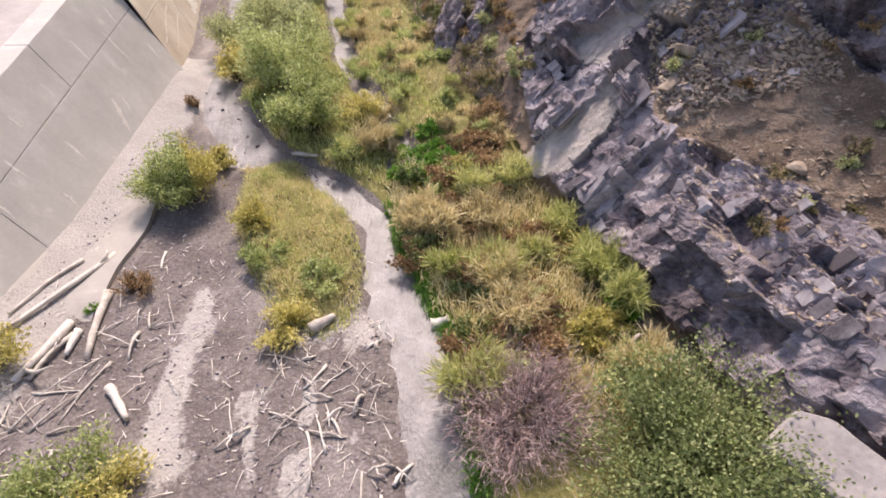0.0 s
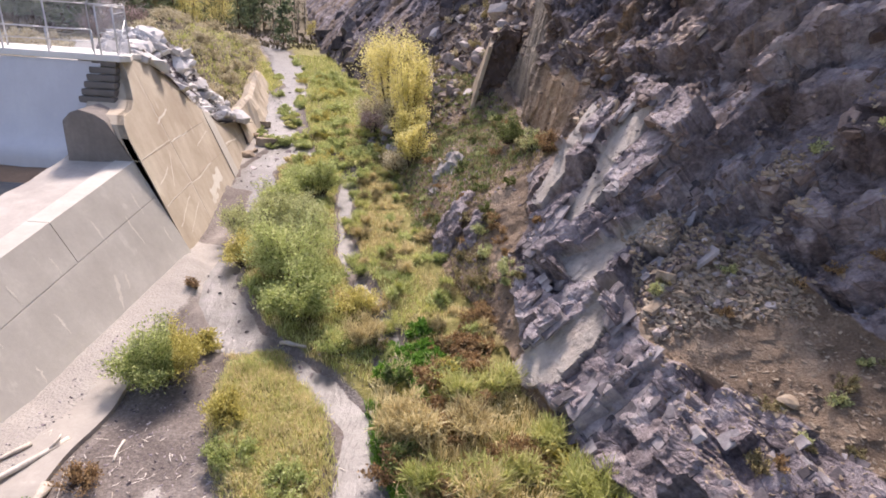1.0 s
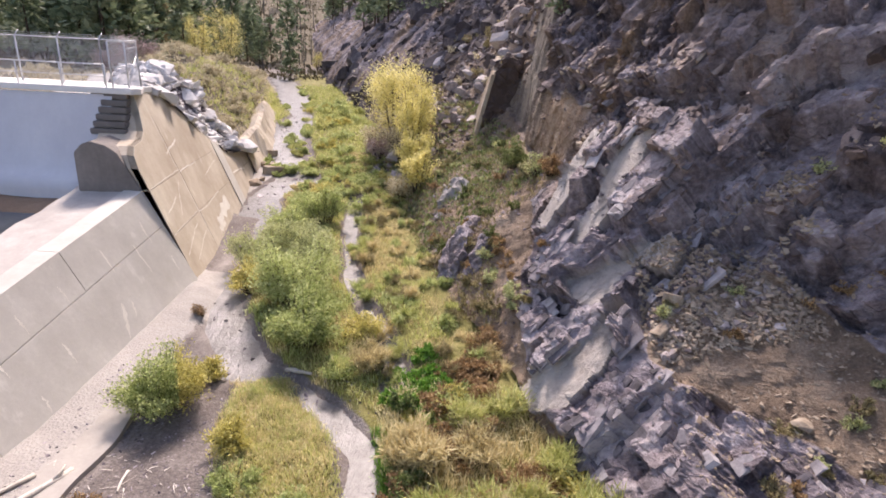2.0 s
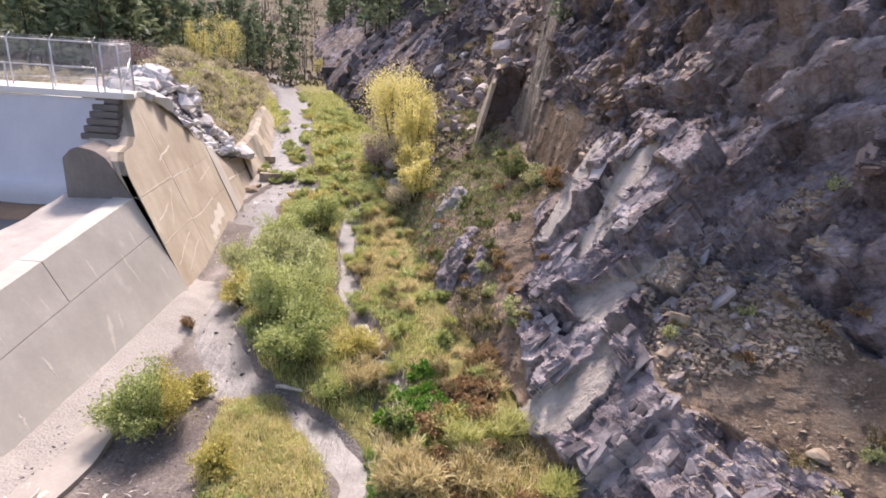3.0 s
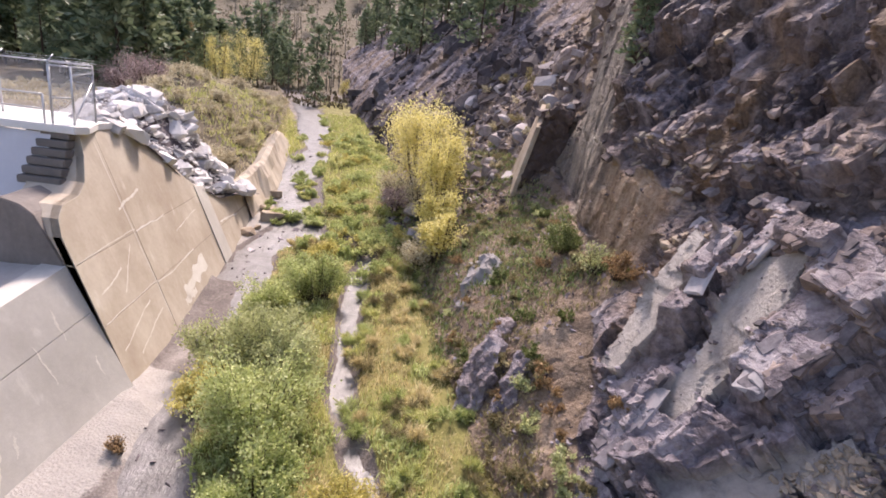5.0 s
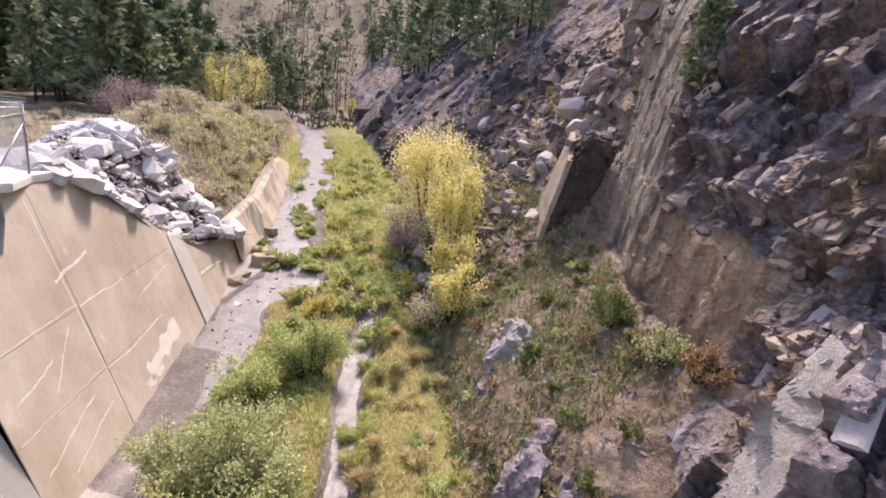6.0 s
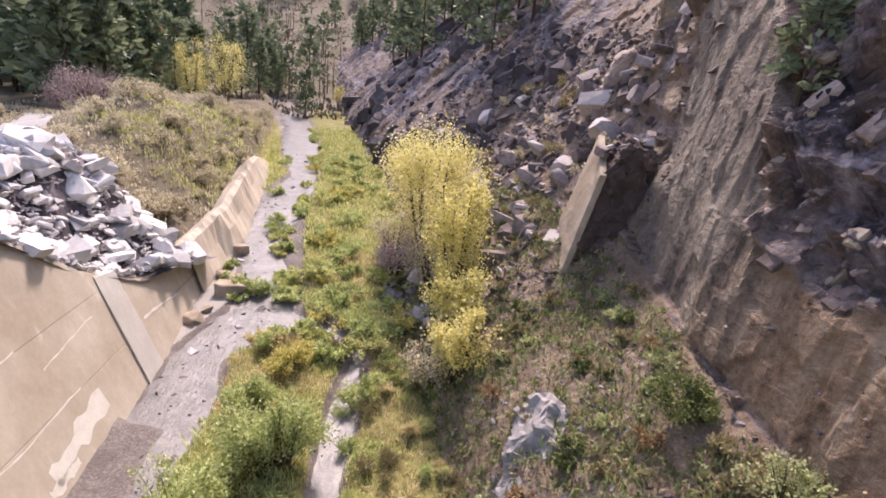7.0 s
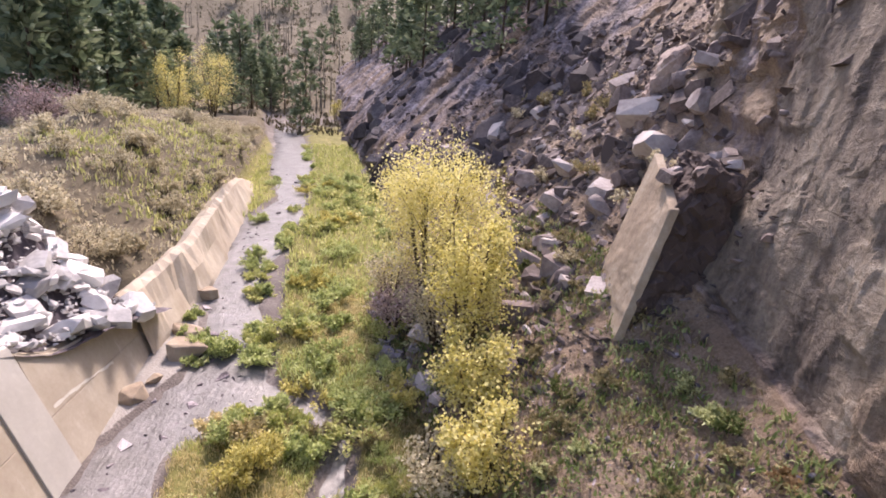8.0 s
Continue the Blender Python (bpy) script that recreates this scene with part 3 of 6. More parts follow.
SZ = [
    [-0.4, 0, 0.1, 0.3, 0.5, 0.7, 0.9, 1, 1.1, 1.3, 1.5, 1.6, 1.8, 2, 2.3, 3.3, 4.6, 6.3, 8.2, 12],
    [0.8, 1.2, 1.3, 1.3, 1.7, 2.3, 2.2, 2.39, 2.6, 2.8, 3, 3.2, 3.6, 3.8, 4.2, 5.2, 6.5, 10, 12, 18],
    [1.6, 2.4, 2.3, 2, 2.8, 3.6, 4.4, 4.45, 4.5, 4.8, 4.9, 5, 5.3, 5.6, 6.2, 7.5, 9, 13, 16, 22],
    [2.2, 2.4, 2.3, 2.5, 3.3, 4.2, 5.3, 6.3, 6.6, 7.8, 6.5, 6.4, 6.8, 7.4, 8.6, 10.5, 12, 17, 20, 27],
    [3.2, 3.2, 3.2, 3.6, 4.2, 5.2, 5.7, 8.1, 8.6, 8.5, 8.3, 9, 9, 10.5, 11.2, 13.5, 15, 20, 25, 33],
    [12, 12, 12, 13, 13, 12, 10.2, 10.4, 10.5, 11.8, 11.5, 11.2, 14.5, 16, 16.5, 15.4, 18, 24, 30, 40],
    [28, 28, 28, 28, 28, 28, 27, 27, 27, 26, 26, 26, 26, 28, 28, 28, 30, 36, 42, 52]]
sy = spaced([(-12, 3, 0.8), (3, 23, 0.07), (23, 38, 0.1), (38, 60, 0.22), (60, 100, 0.5), (100, 150, 1.5)])
su = np.concatenate([np.linspace(0, 3, 140, endpoint=False), np.linspace(3, 5, 150, endpoint=False), np.linspace(5, 6, 110)])
U, Y = np.meshgrid(su, sy)
U, Y = U.ravel(), Y.ravel()
k = np.minimum(U.astype(int), 5)
fr = U - k
sxs = np.stack([np.interp(Y, SY, row) for row in SX])
szs = np.stack([np.interp(Y, SY, row) for row in SZ])
idx = np.arange(len(Y))
RX = sxs[k, idx] * (1 - fr) + sxs[k + 1, idx] * fr
RZ = szs[k, idx] * (1 - fr) + szs[k + 1, idx] * fr
P = np.stack([RX, Y, RZ], 1)
G = P.reshape(len(sy), len(su), 3)
nrm = np.cross(np.gradient(G, axis=0), np.gradient(G, axis=1)).reshape(-1, 3)
nrm /= np.linalg.norm(nrm, axis=1)[:, None] + 1e-9
nrm *= np.sign(nrm[:, 2:3] + 1e-6)
# where rock shows and where soil and scree lie
low = np.interp(Y, [11, 15, 17.6, 20, 22.5], [0.1, 0.35, 1.0, 1.55, 2.3])
bench = np.interp(Y, [5, 7.5, 9, 10.7, 11.5, 12.5, 13.5, 14.8], [3.6, 3.3, 3.05, 2.8, 2.6, 2.3, 2.6, 4.5]) + 0.22 * fractal(P, 0.8, 37, 3)
outcrop = smooth(22.8, 21.6, Y) * smooth(bench + 0.1, bench - 0.15, U) * smooth(low - 0.1, low + 0.15, U)
foot = np.interp(Y, [14, 16, 21, 23], [3.9, 3.6, 3.2, 2.92])
cliff = smooth(foot - 0.06, foot + 0.06, U) * smooth(6.6, 5.6, U)
cliff = np.where(Y > 36.5, smooth(1.6, 3.0, U) * 0.45 + 0.35 * smooth(60, 75, Y), cliff)
rocky = np.clip(np.maximum(outcrop, cliff), 0, 1)
soil = (1 - rocky) * (1 - 0.85 * smooth(52, 64, Y))
BN = np.array((-0.68, -0.25, 0.69)) / np.linalg.norm((-0.68, -0.25, 0.69))
BA = np.array((0.66, 0.2, 0.72)) - BN * np.dot((0.66, 0.2, 0.72), BN)
BA /= np.linalg.norm(BA)
BB = np.cross(BN, BA)


def lattice(a, b, sa, sb, seed):
    """Jointed beds: random numbers for each block between two sets of joints, and the place within it."""
    row = np.floor(b / sb)
    shift = hash3(np.stack([row, row * 0, row * 0 + 3], -1), seed)[:, 0]
    col = np.floor(a / sa + shift)
    r = hash3(np.stack([row, col, row * 0], -1), seed + 1)
    return r, a / sa + shift - col - 0.5, b / sb - row - 0.5


def terrace(c, h, jitter, width):
    """Heights drawn to treads h apart, with steep risers between."""
    v = c / h + jitter
    k = np.floor(v)
    return (k + np.clip((v - k - 0.5) / width + 0.5, 0, 1) - jitter) * h


def inside(a, b, poly):
    hit = np.zeros(len(a), bool)
    for (a0, b0), (a1, b1) in zip(poly, poly[1:] + poly[:1]):
        hit ^= ((b0 > b) != (b1 > b)) & (a < (a1 - a0) * (b - b0) / (b1 - b0 + 1e-9) + a0)
    return hit


upper = np.interp(Y, [26, 27.5, 29.5, 31.5], [4.25, 4.12, 4.45, 5.2]) + 0.25 * fractal(P, 0.7, 33, 3)
tanface = smooth(22.3, 23.6, Y) * smooth(37.0, 36.0, Y) * smooth(2.9, 3.05, U) * smooth(upper + 0.04, upper - 0.04, U)
above = smooth(20.5, 23.0, Y) * smooth(upper - 0.02, upper + 0.1, U) * smooth(40, 37, Y)
above = np.maximum(above, smooth(4.3, 4.6, U) * smooth(15, 17, Y) * smooth(40, 37, Y))
P = P + nrm * (rocky * (1 - 0.9 * tanface) * 0.42 * fractal(P, 0.45, 81, 3))[:, None]
# two thick beds that stand out of the outcrop: outline along dip and strike, level, slope
BEDS = [([(14.0, 18.4), (14.2, 17.0), (11.4, 16.35), (9.9, 16.1), (9.5, 17.9), (11.5, 18.3)], 14.75, -2.8, 0.2),
        ([(15.0, 16.6), (14.8, 13.3), (12.5, 12.9), (10.2, 13.5), (9.5, 14.6), (9.4, 16.05), (11.4, 16.3)], 14.0, -3.0, 0.23)]
ca, cb, cc = P @ BA, P @ BB, P @ BN
ea, eb = ca + 0.25 * fractal(P, 1.0, 87, 3), cb + 0.2 * fractal(P, 1.3, 89, 3)
for poly, a0, c0, slope in BEDS:
    level = c0 + slope * (ca - a0) + 0.16 * fractal(P, 0.6, 86, 3)
    m = inside(ea, eb, poly) & (np.abs(level - cc) < 2.2) & (Y < 23) & (U > 1.3)
    P = P + BN * np.where(m, level - cc, 0)[:, None]
    rocky, soil = np.where(m, 1, rocky), np.where(m, 0, soil)
ca, cb, cc = P @ BA, P @ BB, P @ BN
wa, wb = ca + 0.3 * fractal(P, 0.8, 83, 2), cb + 0.22 * fractal(P, 1.1, 85, 2)
r1, f1, g1 = lattice(wa, wb, 3.0, 1.35, 5)
xa, xb = wa + 0.34 * fractal(P, 1.7, 183, 2), wb + 0.3 * fractal(P, 1.5, 185, 2)
r2, f2, g2 = lattice(xa, xb, 1.2, 0.7, 15)
ya, yb = xa + 0.3 * fractal(P, 3.1, 187, 2), xb + 0.26 * fractal(P, 2.7, 189, 2)
r3, f3, g3 = lattice(ya, yb, 0.62, 0.4, 25)
massive = r1[:, 1] > 0.58
c1 = terrace(cc, 1.0, r1[:, 0], 0.14) + 0.22 * (r1[:, 2] - 0.5) * f1
c2 = terrace(c1, 0.4, r2[:, 0], 0.16) + 0.34 * ((r2[:, 1] - 0.5) * f2 + (r2[:, 2] - 0.5) * g2)
c3 = terrace(c2, 0.17, r3[:, 0], 0.3) + 0.2 * ((r3[:, 1] - 0.5) * f3 + (r3[:, 2] - 0.5) * g3)
bedded = np.where(massive, 0.75 * c1 + 0.25 * c2, 0.45 * c2 + 0.55 * c3)
joint = facets(P + 2.3, (1.0, 0.8, 2.4), 45, 0.7, 0.07)
chips = facets(P @ np.stack([BA, BB, BN], 1) + 3.7, (0.5, 0.36, 0.24), 25, 1.1, 0.24)
shade = np.clip(0.45 * r2[:, 1] + 0.35 * r3[:, 2] + 0.2 * r1[:, 2], 0, 1)
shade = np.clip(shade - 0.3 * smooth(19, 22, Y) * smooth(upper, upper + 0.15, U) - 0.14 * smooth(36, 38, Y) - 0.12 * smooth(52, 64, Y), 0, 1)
weight = rocky * (1 - 0.95 * tanface) * np.interp(Y, [36, 44], [1, 0.8])
P = P + BN * (weight * (bedded - cc) * 1.0)[:, None]
disp = weight * (0.26 * joint * above + 0.07 * chips * np.where(massive, 0.4, 1.0)) + tanface * (0.08 * facets(P + 5.2, (1.5, 1.1, 2.6), 61, 0.6, 0.04) + 0.035 * facets(P + 1.2, (0.55, 0.4, 0.8), 63, 0.7, 0.06)) + 0.12 * tanface * fractal(P * (1, 1, 0.4), 0.5, 62, 3) + soil * (0.16 * fractal(P, 0.5, 31) + 0.07 * fractal(P, 2.5, 35) + 0.04 * chips)
P = P + nrm * disp[:, None]
# smooth bedding slabs that lie bare between the broken ledges: outline along dip and strike, level, slope
SLABS = [([(13.9, 16.2), (14.4, 15.2), (13.3, 14.85), (11.3, 14.85), (9.9, 14.95), (9.7, 15.7), (11.4, 15.75), (12.9, 16.15)], 14.0, -2.95, 0.23),
         ([(13.9, 18.3), (13.7, 17.7), (11.6, 17.1), (9.7, 17.2), (9.6, 17.8), (11.5, 18.2)], 14.75, -2.75, 0.2),
         ([(8.7, 14.5), (9.4, 13.9), (10.7, 13.15), (12.0, 12.75), (11.5, 12.0), (10.8, 11.7), (10.55, 12.65), (9.6, 12.85), (9.05, 12.5), (8.4, 13.3)], 10.0, -4.2, 0.0),
         ([(5.3, 12.8), (7.0, 12.3), (9.1, 12.1), (9.4, 11.7), (7.6, 10.95), (6.1, 10.9), (5.1, 11.75)], 5.3, -4.5, 0.05)]
slab = np.zeros(len(Y))
ca, cb, cc = P @ BA, P @ BB, P @ BN
ea, eb = ca + 0.12 * fractal(P, 2.0, 87, 3), cb + 0.1 * fractal(P, 2.3, 89, 3)
for poly, a0, c0, slope in SLABS:
    level = c0 + slope * (ca - a0) + 0.03 * fractal(P, 0.9, 88, 3) + 0.05 * np.floor(2.2 * value_noise(np.stack([ca * 0.5, cb * 1.3, 0 * ca], -1), 0.9, 90))
    m = (inside(ea, eb, poly) & (np.abs(level - cc) < (1.4 if a0 > 12 else 1.1)) & (Y < 22.5)).astype(float)
    P = P + BN * (m * (level - cc))[:, None]
    slab = np.maximum(slab, m)
soil = soil * (1 - slab)
warm = np.clip(smooth(17, 22, Y) * 0.7 + 0.3 * smooth(4.5, 5.5, U) + 0.15 + 0.4 * above, 0, 1)
ochre = tanface * smooth(30.5, 26.5, Y + 1.2 * (RZ - 8.5) * 0.5 + 1.5 * fractal(P, 0.5, 92, 3))
P_CLIFF, F_CLIFF = P, grid_faces(len(sy), len(su))[:, ::-1]
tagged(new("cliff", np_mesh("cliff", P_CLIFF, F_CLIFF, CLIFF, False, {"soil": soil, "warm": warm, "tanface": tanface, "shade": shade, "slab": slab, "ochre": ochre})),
       "steep fractured grey rock slope with brown scree", "cliff", kind="structure")

# ---- dam works on the left ----
def grey_x(y, z):
    return -10.76 - 0.5 * (z - 1.55) + 0.10 * (y - 20.7)


def tan_x(y, z):
    return -11.7 - 0.4 * (z - 2) - 0.21 * (y - 24)


def clip_poly(poly, axis, value, keep_above):
    out = []
    for a, b in zip(poly, poly[1:] + poly[:1]):
        ia, ib = (a[axis] >= value) == keep_above, (b[axis] >= value) == keep_above
        if ia:
            out.append(a)
        if ia != ib:
            t = (value - a[axis]) / (b[axis] - a[axis])
            out.append(tuple(p + (q - p) * t for p, q in zip(a, b)))
    return out


def wall_panel(fn, poly, proud, depth, material, bevel=0.02):
    return prism("panel", [(fn(y, z) + proud, y, z) for y, z in poly], (-depth, 0, 0), material, bevel)


def grey_top(y):
    return 5.07 + 0.19 * (y - 20.6)


def grey_mid(y):
    return 2.85 + 0.18 * (y - 16)


wall = tagged(thing("training_wall", "", ""), "battered grey concrete training wall with white lime streaks", "wall", kind="structure")
part("core", wall_panel(grey_x, [(-9, -2.0), (20.7, -0.5), (20.7, 4.9), (-9, -0.7)], -0.035, 1.0, CONCRETE_GREY, 0), wall)
for y0, y1 in ((15.8, 20.7), (10.9, 15.78), (6.0, 10.88), (1.1, 5.98), (-9, 1.08)):
    part("panel", wall_panel(grey_x, [(y0, grey_mid(y0) + 0.012), (y1, grey_mid(y1) + 0.012), (y1, grey_top(y1)), (y0, grey_top(y0))], 0.0, 0.75, CONCRETE_GREY, 0.008), wall)

for y0, y1 in ((10.9, 20.7), (1.1, 10.88), (-9, 1.08)):
    part("panel", wall_panel(grey_x, [(y0, -1.2 + 0.08 * y0), (y1, -1.2 + 0.08 * y1), (y1, grey_mid(y1) - 0.012), (y0, grey_mid(y0) - 0.012)], 0.0, 0.4, CONCRETE_GREY, 0.008), wall)

# smooth concrete apron at the wall foot, its outer edge a low step onto the gravel
V = []
for y in np.linspace(7.6, 16.2, 60):
    base = sum(ground_z(x, y) for x in (-10.6, -9.9, -9.3)) / 3 - 0.3 * float(smooth(9.2, 7.6, y)) + 0.01
    edge = -8.85 - 0.9 * float(smooth(14.2, 16.2, y)) + 0.05 * math.sin(2.3 * y)
    for k in range(9):
        x = -12.2 + (edge + 12.2) * min(k, 7) / 7
        V.append((x, y, base + 0.03 * (-9.5 - x) + 0.012 * math.sin(1.7 * y + 3 * x) - (0.45 if k == 8 else 0)))
tagged(new("apron", np_mesh("apron", V, grid_faces(60, 9)[:, ::-1], CONCRETE_APRON)), "pale silted concrete apron at the wall foot", "apron", kind="structure")

# rough ledge behind the coping, and the stilling pool beyond
ys = np.linspace(-8, 21.2, 60)
V = []
for i, y in enumerate(ys):
    left = -15.7 + 0.45 * float(fractal(np.array([[y, 3.0, 0.0]]), 0.8, 61)[0])
    for k, u in enumerate(np.linspace(0, 1, 8)):
        x = grey_x(y, grey_top(y)) - 0.7 + (left - grey_x(y, grey_top(y)) + 0.7) * u
        V.append((x, y, grey_top(y) - 0.06 - 0.10 * u + 0.03 * float(fractal(np.array([[x, y, 0.0]]), 1.4, 63)[0]) - (0.9 if k == 7 else 0)))
tagged(new("ledge", np_mesh("ledge", V, grid_faces(60, 8), CONCRETE_ROUGH)), "rough pale concrete ledge behind the wall coping", "ledge", kind="structure")
V = [(x, y, (4.25 if y > 21 else 3.95 + 0.12 * (y - 20)) + 0.05 * math.sin(x * 1.3 + y)) for y in np.linspace(-8, 22.6, 40) for x in np.linspace(-40, -13.4, 30)]
tagged(new("basin_floor", np_mesh("basin_floor", V, grid_faces(40, 30), MUD, True)), "wet brown silt floor of the stilling basin", "basin", kind="structure")
PX, PY = np.meshgrid(np.linspace(-40, -15.5, 80), np.linspace(-8, 20.2, 80))
V = np.stack([PX.ravel(), PY.ravel(), 0 * PX.ravel()], 1)
V[:, 2] = 4.02 + 0.12 * (np.minimum(V[:, 1], 20) - 20) + 0.035 * fractal(V, 2.2, 64)
tagged(new("pool", np_mesh("pool", V, grid_faces(80, 80), POOL, True)), "dark rippled water in the stilling basin", "pool", kind="structure")

# tan abutment wall: level joints, one raised pilaster, pier end and steps
TAN_OUT = [(20.72, -0.3), (39.2, 0.6), (39.0, 3.9), (36.5, 4.25), (34.2, 4.55), (32.0, 5.55), (31.2, 5.95), (29.9, 6.95), (28.4, 7.9), (27.0, 8.7), (26.2, 8.86), (24.0, 8.86),
           (23.6, 7.9), (23.0, 7.15), (22.4, 6.85), (21.4, 6.75), (20.95, 6.45), (20.72, 5.95)]
abut = tagged(thing("abutment_wall", "", ""), "tan stained concrete abutment wall with pale lime joints", "wall", kind="structure")
part("core", wall_panel(tan_x, TAN_OUT, -0.03, 1.9, CONCRETE_TAN, 0), abut)
for y0, y1 in ((20, 24.78), (24.8, 31.68), (33.05, 41)):
    for z0, z1 in ((-2, 3.19), (3.21, 5.09), (5.11, 12)):
        poly = clip_poly(clip_poly(clip_poly(clip_poly(TAN_OUT, 0, y0, True), 0, y1, False), 1, z0, True), 1, z1, False)
        if len(poly) > 2:
            part("panel", wall_panel(tan_x, poly, 0.0, 0.3, CONCRETE_TAN, 0.0 if z0 > 5 else 0.012), abut)
part("pilaster", wall_panel(tan_x, [(32.0, 0.8), (33.35, 0.8), (32.95, 5.35), (31.7, 5.55)], 0.035, 0.5, CONCRETE_GREY, 0.015), abut, "paler raised concrete pilaster")
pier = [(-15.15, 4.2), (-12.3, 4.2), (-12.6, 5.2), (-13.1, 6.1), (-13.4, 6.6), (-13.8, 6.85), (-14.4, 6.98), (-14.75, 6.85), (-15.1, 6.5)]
# dark all over, in place of the shade on its downstream face
part("pier", prism("pier", [(x, 20.66, z) for x, z in pier], (-0.6, 2.6, 0), CONCRETE_DARK, 0.03), abut, "rounded pier end with its shade darkened into the concrete")
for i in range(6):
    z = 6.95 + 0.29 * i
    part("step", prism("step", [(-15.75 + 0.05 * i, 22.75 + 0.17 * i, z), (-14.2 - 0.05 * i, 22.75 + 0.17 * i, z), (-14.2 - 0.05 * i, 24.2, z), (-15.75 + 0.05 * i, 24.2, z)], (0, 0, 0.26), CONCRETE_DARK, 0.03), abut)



def seam(fn, name, a, b, width, proud, material, parent, seed, wobble=0.05, taper=False):
    """A ragged lime ribbon that has run or bloomed on a wall face between two places (y, z)."""
    r = random.Random(seed)
    n = 14
    d = Vector((b[0] - a[0], b[1] - a[1]))
    side = Vector((-d.y, d.x)).normalized()
    V = []
    off = 0
    for k in range(n + 1):
        t = k / n
        off += r.uniform(-wobble, wobble) * 0.6
        w = width * r.uniform(0.35, 1.0) * ((1 - abs(2 * t - 0.8)) * 0.9 + 0.15 if taper else 1)
        c = Vector((a[0] + d.x * t, a[1] + d.y * t)) + side * off
        for sg in (-1, 1):
            y, z = c + side * sg * max(w, 0.01)
            V.append((fn(y, z) + proud, y, z))
        y, z = c
    me = np_mesh(name, V, grid_faces(n + 1, 2), material)
    return part(name, me, parent)


LIME = earthy("lime_bloom", [(0.3, (0.58, 0.54, 0.47)), (0.7, (0.76, 0.73, 0.67))], 2.0, 14, 0.95, 0.01)
for i, (a, b, w) in enumerate((((24.79, 1.7), (24.6, 8.3), 0.035), ((24.8, 5.1), (27.4, 5.1), 0.04), ((20.9, 5.1), (24.8, 5.1), 0.02), ((24.8, 3.2), (28.9, 3.2), 0.035), ((20.9, 3.2), (24.8, 3.2), 0.02),
                             ((21.2, 2.2), (23.8, 2.75), 0.03), ((22.0, 1.75), (24.4, 2.35), 0.03), ((21.3, 4.0), (22.9, 4.4), 0.04), ((24.3, 6.0), (26.2, 6.4), 0.06), ((28.0, 4.3), (30.8, 4.55), 0.03),
                             ((26.6, 2.0), (29.6, 2.55), 0.42), ((26.3, 1.75), (27.6, 1.9), 0.2), ((22.6, 3.6), (24.0, 4.9), 0.03), ((33.4, 3.4), (36.5, 3.1), 0.06))):
    seam(tan_x, "lime_seam", a, b, w, 0.006, LIME, abut, 900 + i)
for i, (a, b, w) in enumerate((((17.2, 3.75), (17.2, 2.95), 0.07), ((18.6, 3.5), (18.7, 2.4), 0.06), ((19.6, 4.2), (19.6, 3.3), 0.05), ((13.4, 3.1), (13.5, 2.5), 0.06), ((16.7, 2.0), (16.2, 0.9), 0.14), ((17.1, 1.9), (16.9, 1.4), 0.08),
                             ((14.0, 1.9), (14.0, 1.2), 0.06), ((12.2, 2.4), (12.2, 1.8), 0.06), ((11.0, 2.0), (11.0, 1.3), 0.07), ((10.0, 1.6), (9.9, 0.9), 0.06), ((9.0, 1.3), (9.0, 0.6), 0.07), ((20.1, 2.6), (20.0, 2.0), 0.05), ((12.6, 1.0), (12.6, 0.5), 0.05), ((15.0, 3.3), (15.0, 2.75), 0.04))):
    seam(grey_x, "lime_streak", a, b, w, 0.006, LIME, wall, 950 + i, 0.04, True)

# spillway face, deck
prof = [(23.62, 8.58), (23.5, 8.2), (23.25, 7.4), (22.95, 6.4), (22.6, 5.5), (22.3, 5.12), (21.9, 4.95), (21.9, 4.55), (21.9, 4.0)]
V = [(x, y, z) for x in np.linspace(-40, -15.1, 12) for y, z in prof]
tagged(new("spillway", np_mesh("spillway", V, grid_faces(12, len(prof))[:, ::-1], CONCRETE_BLUE, True)), "smooth blue-grey concrete spillway face in shade", "spillway", kind="structure")
deck = [(-40, 23.5), (-14.15, 23.5), (-13.95, 23.9), (-14.6, 25.2), (-14.75, 26.6), (-16.5, 27.6), (-40, 27.6)]
tagged(new("deck", prism("deck", [(x, y, 8.62) for x, y in deck], (0, 0, 0.26), CONCRETE_PALE, 0.03)), "white concrete deck over the spillway crest", "deck", kind="structure")
# low rough bank wall upstream
ys = np.linspace(38.6, 64, 70)
V = []
for y in ys:
    z0 = float(creek_level(y)) - 0.4
    for k, (dx, dz) in enumerate(((0.6, 0.0), (0.3, 0.7), (-0.15, 1.6), (-0.6, 2.55), (-1.0, 2.7), (-1.6, 2.3))):
        n = float(fractal(np.array([[dx, y, dz]]), 0.9, 71)[0])
        V.append((float(wall_line(y)) + dx + 0.3 * n, y, z0 + dz * (1 + 0.25 * n) * np.interp(y, [38, 44, 58, 64], [1.0, 0.95, 0.8, 0.2])))
tagged(new("bank_wall", np_mesh("bank_wall", V, grid_faces(70, 6), CONCRETE_TAN)), "low rough tan concrete bank wall beside the creek", "wall", kind="structure")


# ---- fence on the deck ----
def pipe(a, b, r=0.03):
    return tube("pipe", [a, b], [r, r], STEEL, 6)


